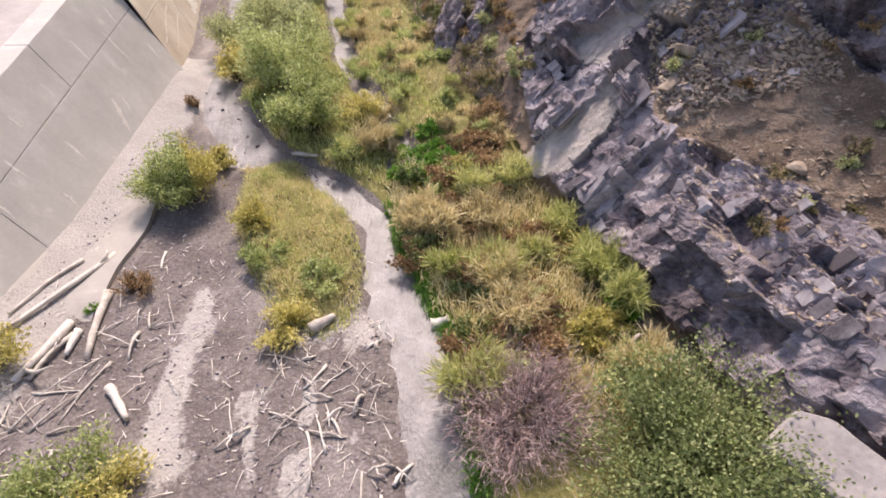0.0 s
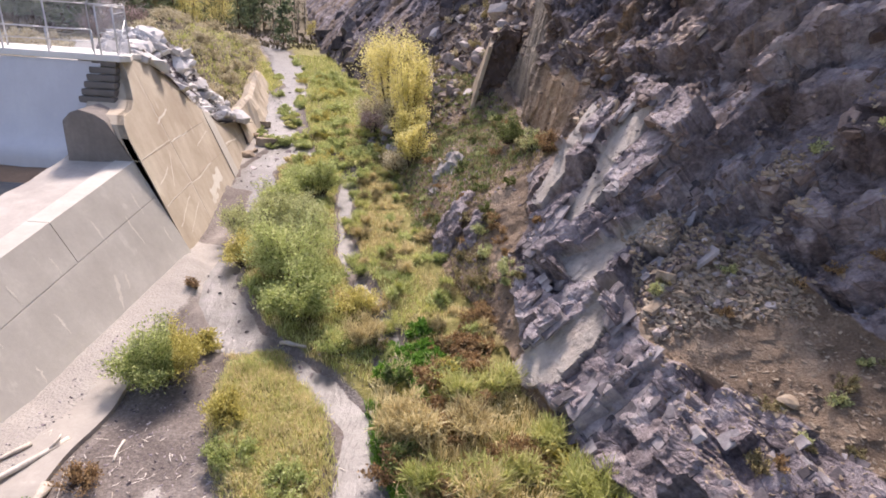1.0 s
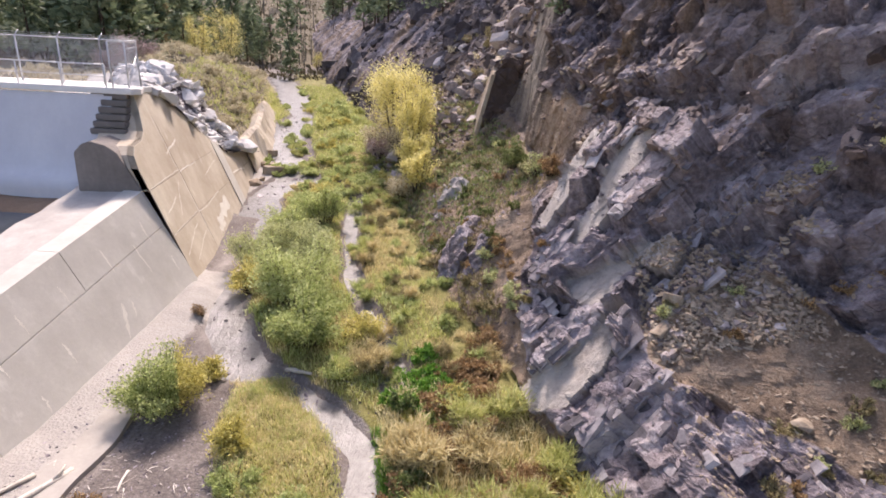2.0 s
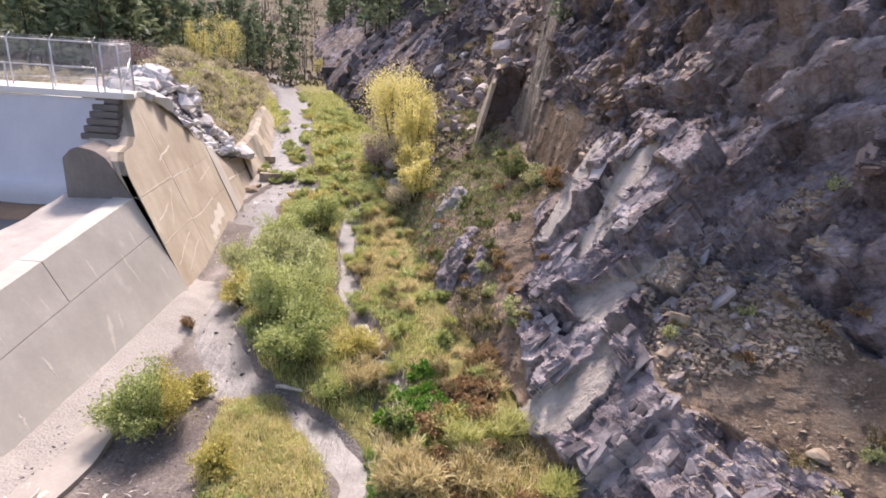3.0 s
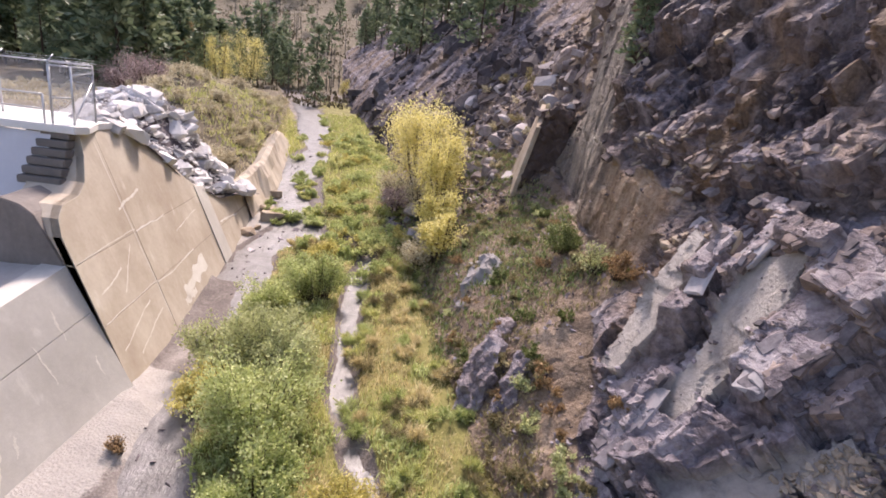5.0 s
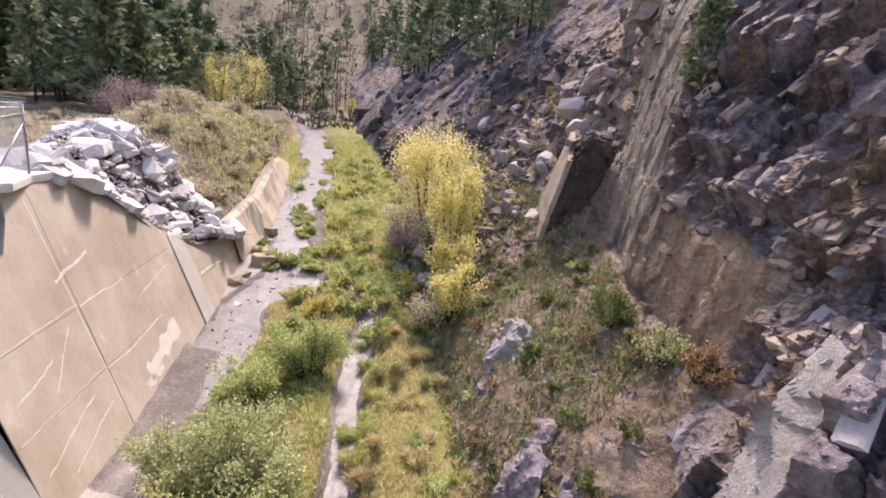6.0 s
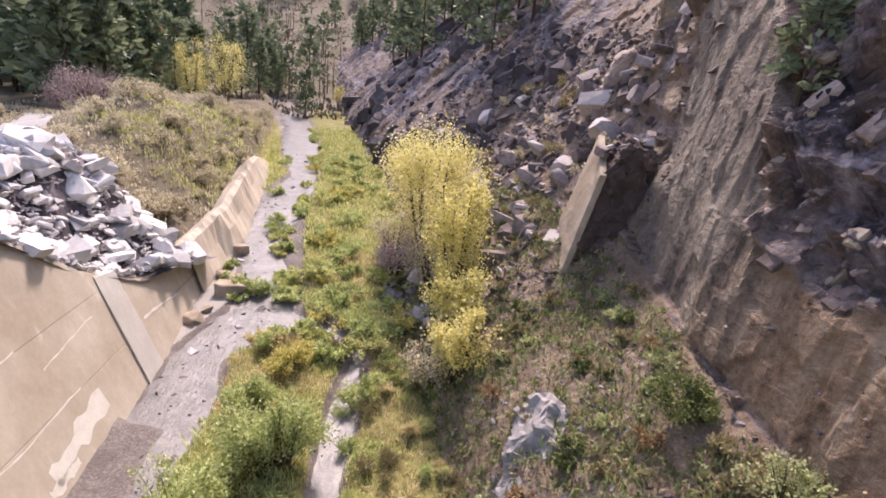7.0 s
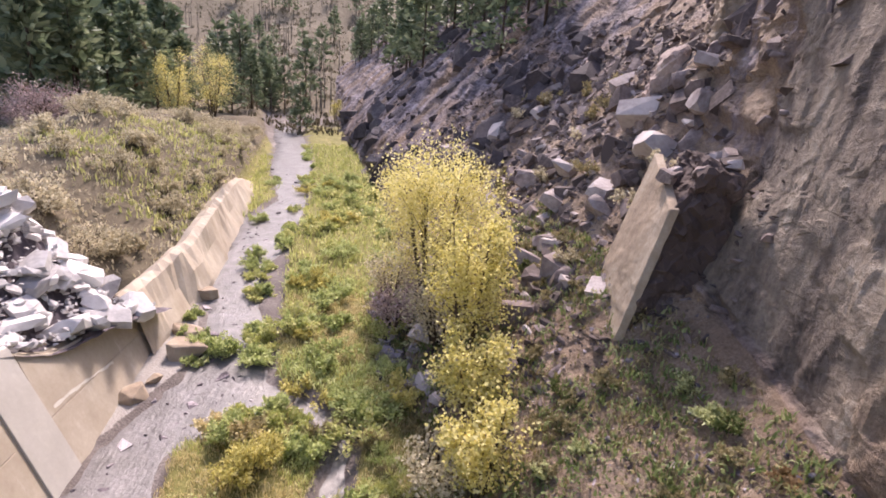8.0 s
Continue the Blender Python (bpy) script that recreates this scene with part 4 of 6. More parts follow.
def wire_mesh(a, b, height, step=0.11, r=0.004):
    """Chain-link between two feet: crossing slanted wires."""
    a, b = Vector(a), Vector(b)
    length = (b - a).length
    d = (b - a) / length
    V, F = [], []
    for s in (1, -1):
        for i in range(int((length + height) / step) + 1):
            u0 = i * step if s < 0 else i * step - height
            p0, p1 = (u0, 0.0), (u0 + s * height, height)
            lo, hi = sorted((p0[0], p1[0]))
            if hi <= 0 or lo >= length:
                continue
            pts = []
            for u, z in (p0, p1):
                v = min(max(u, 0), length)
                z = z + (v - u) * s
                pts.append(a + d * v + Vector((0, 0, z)))
            q = (pts[1] - pts[0]).normalized().cross(d.cross(Vector((0, 0, 1)))).normalized() * r
            n = d.cross(Vector((0, 0, 1))) * r
            k = len(V)
            for p in pts:
                V += [p + q, p + n, p - q, p - n]
            F += [(k + j, k + (j + 1) % 4, k + 4 + (j + 1) % 4, k + 4 + j) for j in range(4)]
    return np_mesh("wire_mesh", [tuple(v) for v in V], F, STEEL)


def fence_run(label, feet, height, mesh_height=None, arms=True):
    f = thing("fence", label, "fence", at=feet[0])
    o = Vector(feet[0])
    for p in feet:
        p = Vector(p) - o
        part("post", pipe(p, p + Vector((0, 0, height)), 0.035), f)
        if arms:
            part("arm", tube("arm", [p + Vector((0, 0, height)), p + Vector((0.06, 0.2, height + 0.25))], [0.03, 0.02], STEEL, 5), f)
    for p, q in zip(feet, feet[1:]):
        p, q = Vector(p) - o, Vector(q) - o
        up = Vector((0, 0, height))
        part("rail", pipe(p + up, q + up, 0.028), f)
        if mesh_height:
            part("wire_mesh", wire_mesh(p, q, mesh_height), f)
            for k in range(3):
                e = Vector((0.02 * k, 0.06 * k, 0.08 * k))
                part("barbed_wire", pipe(p + up + e, q + up + e, 0.006), f)
        else:
            part("rail", pipe(p + up * 0.5, q + up * 0.5, 0.022), f)
    return f


D = 8.88
fence_run("tall grey chain-link fence with barbed-wire arms on the deck", [(-16.5 - 1.95 * i, 25.4, D) for i in range(12)], 2.0, 2.0)
fence_run("tall grey chain-link fence panel closing the deck end", [(-16.5, 25.4, D), (-14.75, 25.3, D)], 2.0, 2.0, False)
fence_run("grey chain-link gate panel at the deck corner", [(-14.75, 25.3, D), (-14.45, 23.9, D), (-15.0, 23.62, D)], 1.9, 1.9, False)
fence_run("low galvanised pipe guard rail along the deck edge", [(-15.3 - 1.95 * i, 23.64, D) for i in range(12)], 0.95, None, False)
brace = thing("gate_brace", "diagonal galvanised brace bars of the gate panel", "brace", at=(-14.45, 23.9, D))
part("bar", pipe((0, 0, 0.1), (-0.3, 1.4, 1.5), 0.025), brace)
part("bar", pipe((0, 0.0, 1.6), (-0.3, 1.4, 1.75), 0.025), brace)
part("bar", pipe((0, 0.0, 0.9), (-0.55, -0.28, 0.85), 0.025), brace)


# ---- loose stone ----
def stone_mesh(name, seed, material, flat=0.55, points=16, worn=False):
    r = random.Random(seed)
    bm = bmesh.new()
    for _ in range(points):
        v = Vector((r.uniform(-1, 1), r.uniform(-1, 1), r.uniform(-1, 1)))
        v = v / max(abs(v.x), abs(v.y), abs(v.z)) * r.uniform(0.75, 1.0)
        bm.verts.new((v.x * 0.5, v.y * 0.38, v.z * 0.5 * flat))
    bmesh.ops.convex_hull(bm, input=bm.verts)
    bmesh.ops.delete(bm, geom=[v for v in bm.verts if not v.link_faces], context="VERTS")
    if worn:
        bmesh.ops.bevel(bm, geom=bm.edges[:], offset=0.012, segments=1, affect="EDGES")
    return bm_mesh(name, bm, material)


def cleaved_mesh(seed, material, flat=0.3):
    """An angular slab: a skewed box with some corners split off."""
    r = random.Random(seed)
    bm = bmesh.new()
    for sx in (-1, 1):
        for sy_ in (-1, 1):
            for sz_ in (-1, 1):
                c = Vector((sx * (0.5 + r.uniform(-0.12, 0.05)), sy_ * (0.34 + r.uniform(-0.1, 0.06)), sz_ * flat * 0.5 * r.uniform(0.8, 1.1)))
                if r.random() < 0.45:
                    for axis in range(3):
                        q = c.copy()
                        q[axis] *= r.uniform(-0.1, 0.7)
                        bm.verts.new(q)
                else:
                    bm.verts.new(c)
    bmesh.ops.convex_hull(bm, input=bm.verts)
    bmesh.ops.delete(bm, geom=[v for v in bm.verts if not v.link_faces], context="VERTS")
    bmesh.ops.dissolve_limit(bm, angle_limit=radians(4), verts=bm.verts, edges=bm.edges)
    return bm_mesh("rock", bm, material)


PALE = [cleaved_mesh(i, PALE_STONE, 0.22 + 0.1 * (i % 3)) for i in range(10)]
GREYS = [cleaved_mesh(40 + i, STONE, 0.25 + 0.12 * (i % 3)) for i in range(10)]
TALUS = [cleaved_mesh(120 + i, TALUS_STONE, 0.3 + 0.15 * (i % 3)) for i in range(10)]
TANS = [stone_mesh("rock", 80 + i, TAN_STONE, 0.5, 16, True) for i in range(4)]


def lay(parent, mesh, p, size, tilt=25, name="rock"):
    ob = part(name, mesh, parent)
    ob.location = Vector(p) - (parent.location if parent else Vector((0, 0, 0)))
    ob.rotation_euler = (radians(random.uniform(-tilt, tilt)), radians(random.uniform(-tilt, tilt)), random.uniform(0, 6.28))
    ob.scale = (size * random.uniform(0.85, 1.2), size * random.uniform(0.85, 1.2), size * random.uniform(0.8, 1.2))
    return ob


def pile_back(y):
    """How far the heap reaches behind the wall."""
    return min(5.4, 0.9 + 0.72 * max(0.0, y - 26))


def pile_z(x, y):
    s = -14.9 - x
    top = float(np.interp(y, [25.5, 27, 28.4, 30, 31.2, 32, 34.2, 38.2, 40], [8.9, 8.8, 8.0, 7.0, 6.1, 5.7, 4.8, 4.4, 4.0]))
    peak = float(np.interp(y, [25.5, 28, 30.5, 34.5, 36.5, 38, 39.5], [8.6, 8.5, 9.0, 9.7, 9.0, 7.2, 4.6]))
    return top + (peak - top) * float(smooth(0.2, 3.9, s)) - 3.5 * float(smooth(pile_back(y) + 0.2, pile_back(y) + 1.8, s))


V = np.array([(x, y, pile_z(x, y) - 0.28) for y in np.linspace(25.8, 40, 60) for x in np.linspace(-24, -14.75, 40)])
V[:, 2] += 0.2 * fractal(V * (1, 1, 0), 1.2, 77)
pile = thing("rock_pile", "heap of pale angular blasted rock behind the wall", "rock pile", at=(-18, 32, 7))
# core in darker stone than the blocks, so gaps between them look shaded
core = part("rubble", np_mesh("rubble", np.array(V) - (-18, 32, 7), grid_faces(60, 40)[:, ::-1], STONE), pile)
core["kind"] = "stuff"
random.seed(5)
for i in range(290):
    y = random.uniform(26.2, 38.8)
    x = -15.0 - pile_back(y) * random.random() ** 1.2
    size = 0.4 + 0.95 * random.random() ** 2.2
    lay(pile, PALE[i % 10], (x, y, pile_z(x, y) + 0.02), size, 35)
lay(pile, PALE[3], (-18.9, 34.5, 9.75), 1.0, 20)

# rock fin that closes the tall tan face
def rock_block(name, label, corners, depth, material, bevel=0.05, rough=0.06, seed=1, cuts=5, lift=(0, 0, 0), beds=0.0):
    """A cleaved block: an outline swept along a vector, its faces cut finer and broken."""
    bm = bmesh.new()
    f = bm.faces.new([bm.verts.new(p) for p in corners])
    ret = bmesh.ops.extrude_face_region(bm, geom=[f])
    bmesh.ops.translate(bm, vec=depth, verts=[v for v in ret["geom"] if isinstance(v, bmesh.types.BMVert)])
    bmesh.ops.recalc_face_normals(bm, faces=bm.faces)
    bmesh.ops.bevel(bm, geom=bm.edges[:], offset=bevel, segments=1, affect="EDGES", clamp_overlap=True)
    bmesh.ops.triangulate(bm, faces=bm.faces)
    for _ in range(cuts + 1):
        bmesh.ops.subdivide_edges(bm, edges=[e for e in bm.edges if e.calc_length() > 0.2], cuts=1)
        bmesh.ops.triangulate(bm, faces=bm.faces)
    bm.normal_update()
    co = np.array([tuple(v.co) for v in bm.verts])
    no = np.array([tuple(v.normal) for v in bm.verts])
    d = rough * (0.6 * facets(co + seed, (0.8, 1.1, 0.5), seed, 0.9, 0.2) + 0.35 * facets(co - seed, (0.3, 0.4, 0.22), seed + 3, 0.8, 0.4))
    co = co + no * d[:, None]
    if beds:
        qa, qb, qc = co @ BA, co @ BB, co @ BN
        w = 0.12 * fractal(co, 1.5, seed, 2)
        r, f, g = lattice(qa + w, qb - w, 0.75, 0.42, seed)
        lay_c = terrace(qc, beds, r[:, 0], 0.2)
        r, f, g = lattice(qa + w, qb + w, 0.34, 0.25, seed + 5)
        lay_c = terrace(lay_c, beds * 0.4, r[:, 0], 0.3)
        co = co + BN * ((lay_c - qc) * 0.8)[:, None]
        co = co + no * (beds * 0.3 * (r[:, 1] - 0.5))[:, None]
    for v, c in zip(bm.verts, co):
        v.co = c
    me = bm_mesh(name, bm, material)
    if material is CLIFF:
        for key in ("soil", "warm", "tanface", "shade", "slab", "ochre"):
            a = me.attributes.new(key, "FLOAT", "POINT")
            a.data.foreach_set("value", np.full(len(me.vertices), 0.3 if key == "warm" else 0.5 if key == "shade" else 0.0, np.float32))
    ob = tagged(new(name, me), label, "rock")
    ob.location = lift
    return ob


fin = rock_block("rock_fin", "upright dark rock fin with a flat shaded face", [(1.5, 35.3, 6.3), (3.8, 35.6, 6.6), (3.9, 35.5, 11.1), (3.0, 35.3, 11.25), (2.15, 35.2, 10.1), (1.7, 35.2, 7.6)], (0.6, 3.4, 0.2), CRAG_STONE, 0.05, 0.26, 3, beds=0.32)
face = rock_block("slab_face", "pale flat rock slab standing against the dark fin", [(1.2, 35.1, 6.4), (1.3, 38.4, 7.4), (2.5, 38.6, 11.4), (2.05, 35.1, 10.2)], (0.25, 0.0, 0.0), TAN_STONE, 0.02, 0.02, 14)
face.parent = fin
del face["category"]
rock_block("rock_pillar", "tall pale grey-tan rock pillar above the talus", [(4.7, 42.0, 11.8), (7.6, 42.2, 11.5), (8.2, 42.6, 20.0), (5.2, 42.3, 19.5), (4.9, 42.1, 15.5)], (0.9, 3.2, 0.6), TAN_STONE, 0.08, 0.16, 33, beds=0.2)
rock_block("boulder", "dark purple boulder leaning against the pillar", [(2.9, 43.0, 11.9), (4.5, 43.0, 12.0), (4.55, 43.2, 15.2), (3.9, 43.2, 15.0), (3.3, 43.2, 13.8)], (0.2, 1.3, 0.2), CRAG_STONE, 0.08, 0.14, 34, beds=0.25)
rock_block("rock_slab", "pale split rock slab at the gully mouth", [(5.15, 4.25, 1.75), (5.95, 4.8, 2.0), (6.4, 4.55, 2.1), (7.2, 3.3, 2.1), (7.6, 2.2, 2.0), (6.3, 2.6, 1.8), (5.9, 3.6, 1.75)], (0.15, -0.1, -1.3), SLAB_STONE, 0.06, 0.035, 9)
rock_block("boulder", "pale split boulder with dark underside on the slope", [(-0.9, 27.2, 2.7), (0.3, 26.9, 3.0), (0.75, 27.6, 3.9), (0.2, 28.3, 4.3), (-0.7, 28.2, 3.7)], (0.3, 1.2, 0.5), SLAB_STONE, 0.08, 0.12, 10, beds=0.35)
RIB = "grey split rock rib standing out of the slope foot"
rock_block("rock_outcrop", RIB, [(-0.5, 21.6, 1.5), (0.35, 21.3, 1.8), (0.75, 21.9, 3.2), (0.35, 22.5, 3.5), (-0.3, 22.5, 2.6)], (0.35, 0.9, 0.35), CLIFF, 0.06, 0.16, 11, beds=0.28)
rock_block("rock_outcrop", RIB, [(0.6, 20.8, 1.9), (1.3, 20.7, 2.4), (1.55, 21.3, 3.2), (1.0, 21.6, 3.1)], (0.35, 0.7, 0.45), CLIFF, 0.05, 0.14, 15, beds=0.24)
rock_block("rock_outcrop", RIB, [(0.1, 23.1, 2.5), (0.9, 22.9, 2.9), (1.1, 23.5, 3.6), (0.5, 23.7, 3.5)], (0.3, 0.6, 0.3), CLIFF, 0.05, 0.14, 16, beds=0.22)
rock_block("boulder", "tall pale pointed boulder on the slope foot", [(-2.2, 38.0, 3.4), (-1.3, 37.7, 3.7), (-0.9, 38.0, 5.3), (-1.5, 38.2, 5.2)], (0.25, 0.8, 0.1), PALE_STONE, 0.06, 0.05, 12, lift=(0, -1.9, -0.65))
rock_block("boulder", "dark grey block boulder on the slope foot", [(-1.7, 36.6, 3.1), (-0.6, 36.4, 3.5), (-0.4, 36.6, 4.5), (-1.2, 36.7, 4.7)], (0.25, 0.9, 0.2), STONE, 0.06, 0.05, 13, lift=(0.1, -1.7, -0.3))

random.seed(61)
for i in range(10):
    o = lay(None, TALUS[i % 10], (random.uniform(2.2, 4.3), random.uniform(35.3, 37.6), 0), random.uniform(0.35, 0.75), 25, "boulder")
    o.location.z = 10.2 + 0.45 * o.location.x - 0.45 * (1.3 if o.location.x > 3 else 0.9) + 0.1
    tagged(o, "angular grey block lying on top of the rock fin", "rock", "blocks on the fin")

# cleaved blocks that break the outcrop and the crag above it
def basis(up, along):
    up = Vector(up).normalized()
    x = (Vector(along) - up * Vector(along).dot(up)).normalized()
    return Matrix((x, up.cross(x), up)).transposed()


BED = basis(BN, BA)
CLIFF_OB = bpy.data.objects["cliff"]
rngb = np.random.default_rng(17)
slabs = [cleaved_mesh(800 + i, LEDGE_STONE, 0.12 + 0.05 * (i % 4)) for i in range(12)]
spots = np.nonzero((outcrop > 0.6) & (slab < 0.5) & (Y > 3.5) & (Y < 22.6) & ((Y > 10.5) | (U > 1.95)))[0]
weight = np.interp(U[spots], [0, 3, 4], [1.0, 1.0, 0.5])
for i, k in enumerate(rngb.choice(spots, 110, p=weight / weight.sum())):
    size = 0.4 + 0.45 * rngb.uniform() ** 1.6
    if Y[k] < 10.5:
        size = 0.3 + 0.5 * (size - 0.4)
    sunk = rngb.uniform(0.16, 0.3)
    ob = part("rock", slabs[i % 12], CLIFF_OB)
    turn = Euler(rngb.normal(size=3) * (0.07, 0.07, 0.22)).to_matrix()
    ob.matrix_world = Matrix.Translation(Vector(P_CLIFF[k]) - Vector(nrm[k]) * sunk * size) @ (BED @ turn).to_4x4() @ Matrix.Diagonal((size * rngb.uniform(1.0, 1.7), size, size * rngb.uniform(0.8, 1.3), 1))


def crag(name, label, spots, sizes, frame_m, material, seed, jitter, thick=0.26, sink=0.08):
    """Many joined blocks set into the rock face."""
    rng = np.random.default_rng(seed)
    base = []
    for k in range(8):
        me = cleaved_mesh(840 + k, material, thick * (0.7 + 0.1 * k))
        me.calc_loop_triangles()
        base.append((np.array([tuple(v.co) for v in me.vertices]), np.array([tuple(t.vertices) for t in me.loop_triangles])))
        bpy.data.meshes.remove(me)
    V, F, off = [], [], 0
    for i, (k, size) in enumerate(zip(spots, sizes)):
        v, f = base[i % 8]
        m = np.array(frame_m @ Euler(rng.normal(size=3) * jitter).to_matrix())
        V.append((v * (size * rng.uniform(0.8, 1.5), size, size * rng.uniform(0.8, 1.2))) @ m.T + P_CLIFF[k] - nrm[k] * sink * size)
        F.append(f + off)
        off += len(v)
    ob = part(name, np_mesh(name, np.concatenate(V), np.concatenate(F), material), CLIFF_OB, label)
    ob["kind"] = "stuff"


faces_up = np.nonzero((rocky > 0.6) & (tanface < 0.3) & (slab < 0.5) & (U > 3.2) & (Y > 14) & (Y < 38) & (U < 5.9))[0]
crag("crag_blocks", "dark brown jointed blocks of the crag", rngb.choice(faces_up, 2600), 0.14 + 0.46 * rngb.uniform(size=2600) ** 2.4, BED, CRAG_STONE, 18, (0.14, 0.14, 0.3), 0.4, 0.36)
crag("ochre_blocks", "ochre weathered faces in the crag", rngb.choice(faces_up[(Y[faces_up] > 19)], 420), 0.2 + 0.4 * rngb.uniform(size=420) ** 2, BED, TAN_STONE, 20, 0.2, 0.34, 0.36)
talus_rock = np.nonzero((Y > 38) & (Y < 60) & (U > 1.2) & (U < 5.6))[0]
crag("talus_ledges", "dark broken ledges standing out of the talus", rngb.choice(talus_rock, 420), 0.3 + 1.3 * rngb.uniform(size=420) ** 3, BED, TALUS_STONE, 22, (0.5, 0.5, 1.6), 0.45, 0.22)
far_rock = np.nonzero((Y > 56) & (Y < 108) & (U < 4.6))[0]
crag("far_crag", "dark purple crags over the far bend", rngb.choice(far_rock, 340), 0.6 + 2.4 * rngb.uniform(size=340) ** 3, BED, DARK_ROCK, 23, (0.6, 0.6, 1.6), 0.6, 0.2)
low_rock = np.nonzero((outcrop > 0.5) & (slab < 0.5) & (Y < 22.6) & ((Y > 10.5) | (U > 1.95)))[0]
crag("broken_ledges", "small broken grey ledges of the outcrop", rngb.choice(low_rock, 350), 0.16 + 0.34 * rngb.uniform(size=350) ** 2, BED, LEDGE_STONE, 19, 0.12, 0.26, 0.13)

# ---- plants ----
def leaf_quads(P, D, length, width, rng):
    """A pointed leaf at each place P along direction D: two triangles that share an edge."""
    n = len(P)
    side = np.cross(D, rng.normal(size=(n, 3)))
    side /= np.linalg.norm(side, axis=1)[:, None] + 1e-9
    L = (length * rng.uniform(0.7, 1.3, n))[:, None]
    W = (width * rng.uniform(0.7, 1.3, n))[:, None]
    V = np.stack([P, P + D * L * 0.5 + side * W, P + D * L, P + D * L * 0.5 - side * W], 1).reshape(-1, 3)
    F = np.arange(4 * n).reshape(n, 4)
    return V, F


def stem_strips(A, B, C, width, rng, steps=3):
    """Thin three-sided stems on curves A-B-C."""
    n = len(A)
    t = np.linspace(0, 1, steps)[None, :, None]
    K = (1 - t) ** 2 * A[:, None] + 2 * t * (1 - t) * B[:, None] + t ** 2 * C[:, None]
    r = width * (1 - 0.75 * t)
    ring = [np.array([math.cos(a), math.sin(a), 0]) for a in (0, 2.09, 4.19)]
    V = np.stack([K + r * o for o in ring], 2).reshape(-1, 3)
    i = np.arange(n)[:, None, None] * steps * 3 + np.arange(steps - 1)[None, :, None] * 3
    F = []
    for k in range(3):
        k2 = (k + 1) % 3
        F.append(np.stack([i + k, i + k2, i + 3 + k2, i + 3 + k], -1).reshape(-1, 4))
    return V, np.concatenate(F), K


def bush(label, x, y, width, height, leaf_mat, leaves=3500, leaf=0.09, seed=1, z=None, stems=70, mats=None, name="shrub", category="shrub", group="", bare=0.0, upright=0.35, slim=0.3):
    """Multi-stemmed shrub: stems fan from the foot, leaves along their outer parts, gaps between leading shoots."""
    rng = np.random.default_rng(seed)
    if slim > 0.2 and leaves > 1500:
        leaves, leaf = int(leaves * 1.05), leaf * 0.93
    if group == "island willows":
        width, height = width * 0.78, height * 1.08
    z = ground_z(x, y) if z is None else z
    o = thing(name, label, category, group, at=(x, y, z - 0.06))
    heads = max(9, stems // 6)
    head = rng.integers(0, heads, stems)
    th = rng.uniform(0, 2 * math.pi, heads)[head] + rng.normal(size=stems) * 0.3
    el = np.clip((rng.uniform(0, 1, heads) ** 0.6)[head] + rng.normal(size=stems) * 0.13, 0, 1)
    rad = np.sin(el * math.pi / 2)
    reach = rng.uniform(0.7, 1.12, heads)[head] * rng.uniform(0.88, 1.05, stems)
    tip = np.stack([np.cos(th) * rad * width / 2, np.sin(th) * rad * width / 2, height * (upright + (1 - upright) * np.cos(el * math.pi / 2 * 0.95))], 1) * reach[:, None]
    foot = np.stack([np.cos(th), np.sin(th), 0 * th], 1) * rng.uniform(0, 0.16, stems)[:, None] * width
    mid = (foot + tip) / 2 + np.stack([0 * th, 0 * th, 0.22 * height * rad], 1)
    V, F, K = stem_strips(foot, mid, tip, 0.012 + 0.004 * height, rng)
    part("stem", np_mesh("stem", V, F, BARK), o)["kind"] = "stuff"
    if leaves:
        s = rng.integers(0, stems, leaves)
        t = np.clip(0.2 + bare + (0.85 - bare) * rng.uniform(0, 1, leaves) ** 0.7, 0, 1)[:, None]
        C = (1 - t) ** 2 * foot[s] + 2 * t * (1 - t) * mid[s] + t ** 2 * tip[s]
        C = C + rng.normal(size=(leaves, 3)) * (0.055 * (width + height) * 0.5)
        C[:, 2] = np.maximum(C[:, 2], 0.08)
        D = (tip[s] - foot[s]) / (np.linalg.norm(tip[s] - foot[s], axis=1)[:, None] + 1e-6) + rng.normal(size=(leaves, 3)) * 0.8
        D /= np.linalg.norm(D, axis=1)[:, None]
        V, F = leaf_quads(C, D, leaf, leaf * slim, rng)
        if mats:
            side = C[:, 0] * math.cos(mats[1]) + C[:, 1] * math.sin(mats[1]) > mats[2] * width
            sel = np.repeat(side, 4)
            for keep, m in ((~side, leaf_mat), (side, mats[0])):
                n = int(keep.sum())
                if n:
                    part("foliage", np_mesh("foliage", V[np.repeat(keep, 4)], np.arange(4 * n).reshape(n, 4), m), o)
        else:
            part("foliage", np_mesh("foliage", V, F, leaf_mat), o)
    return o


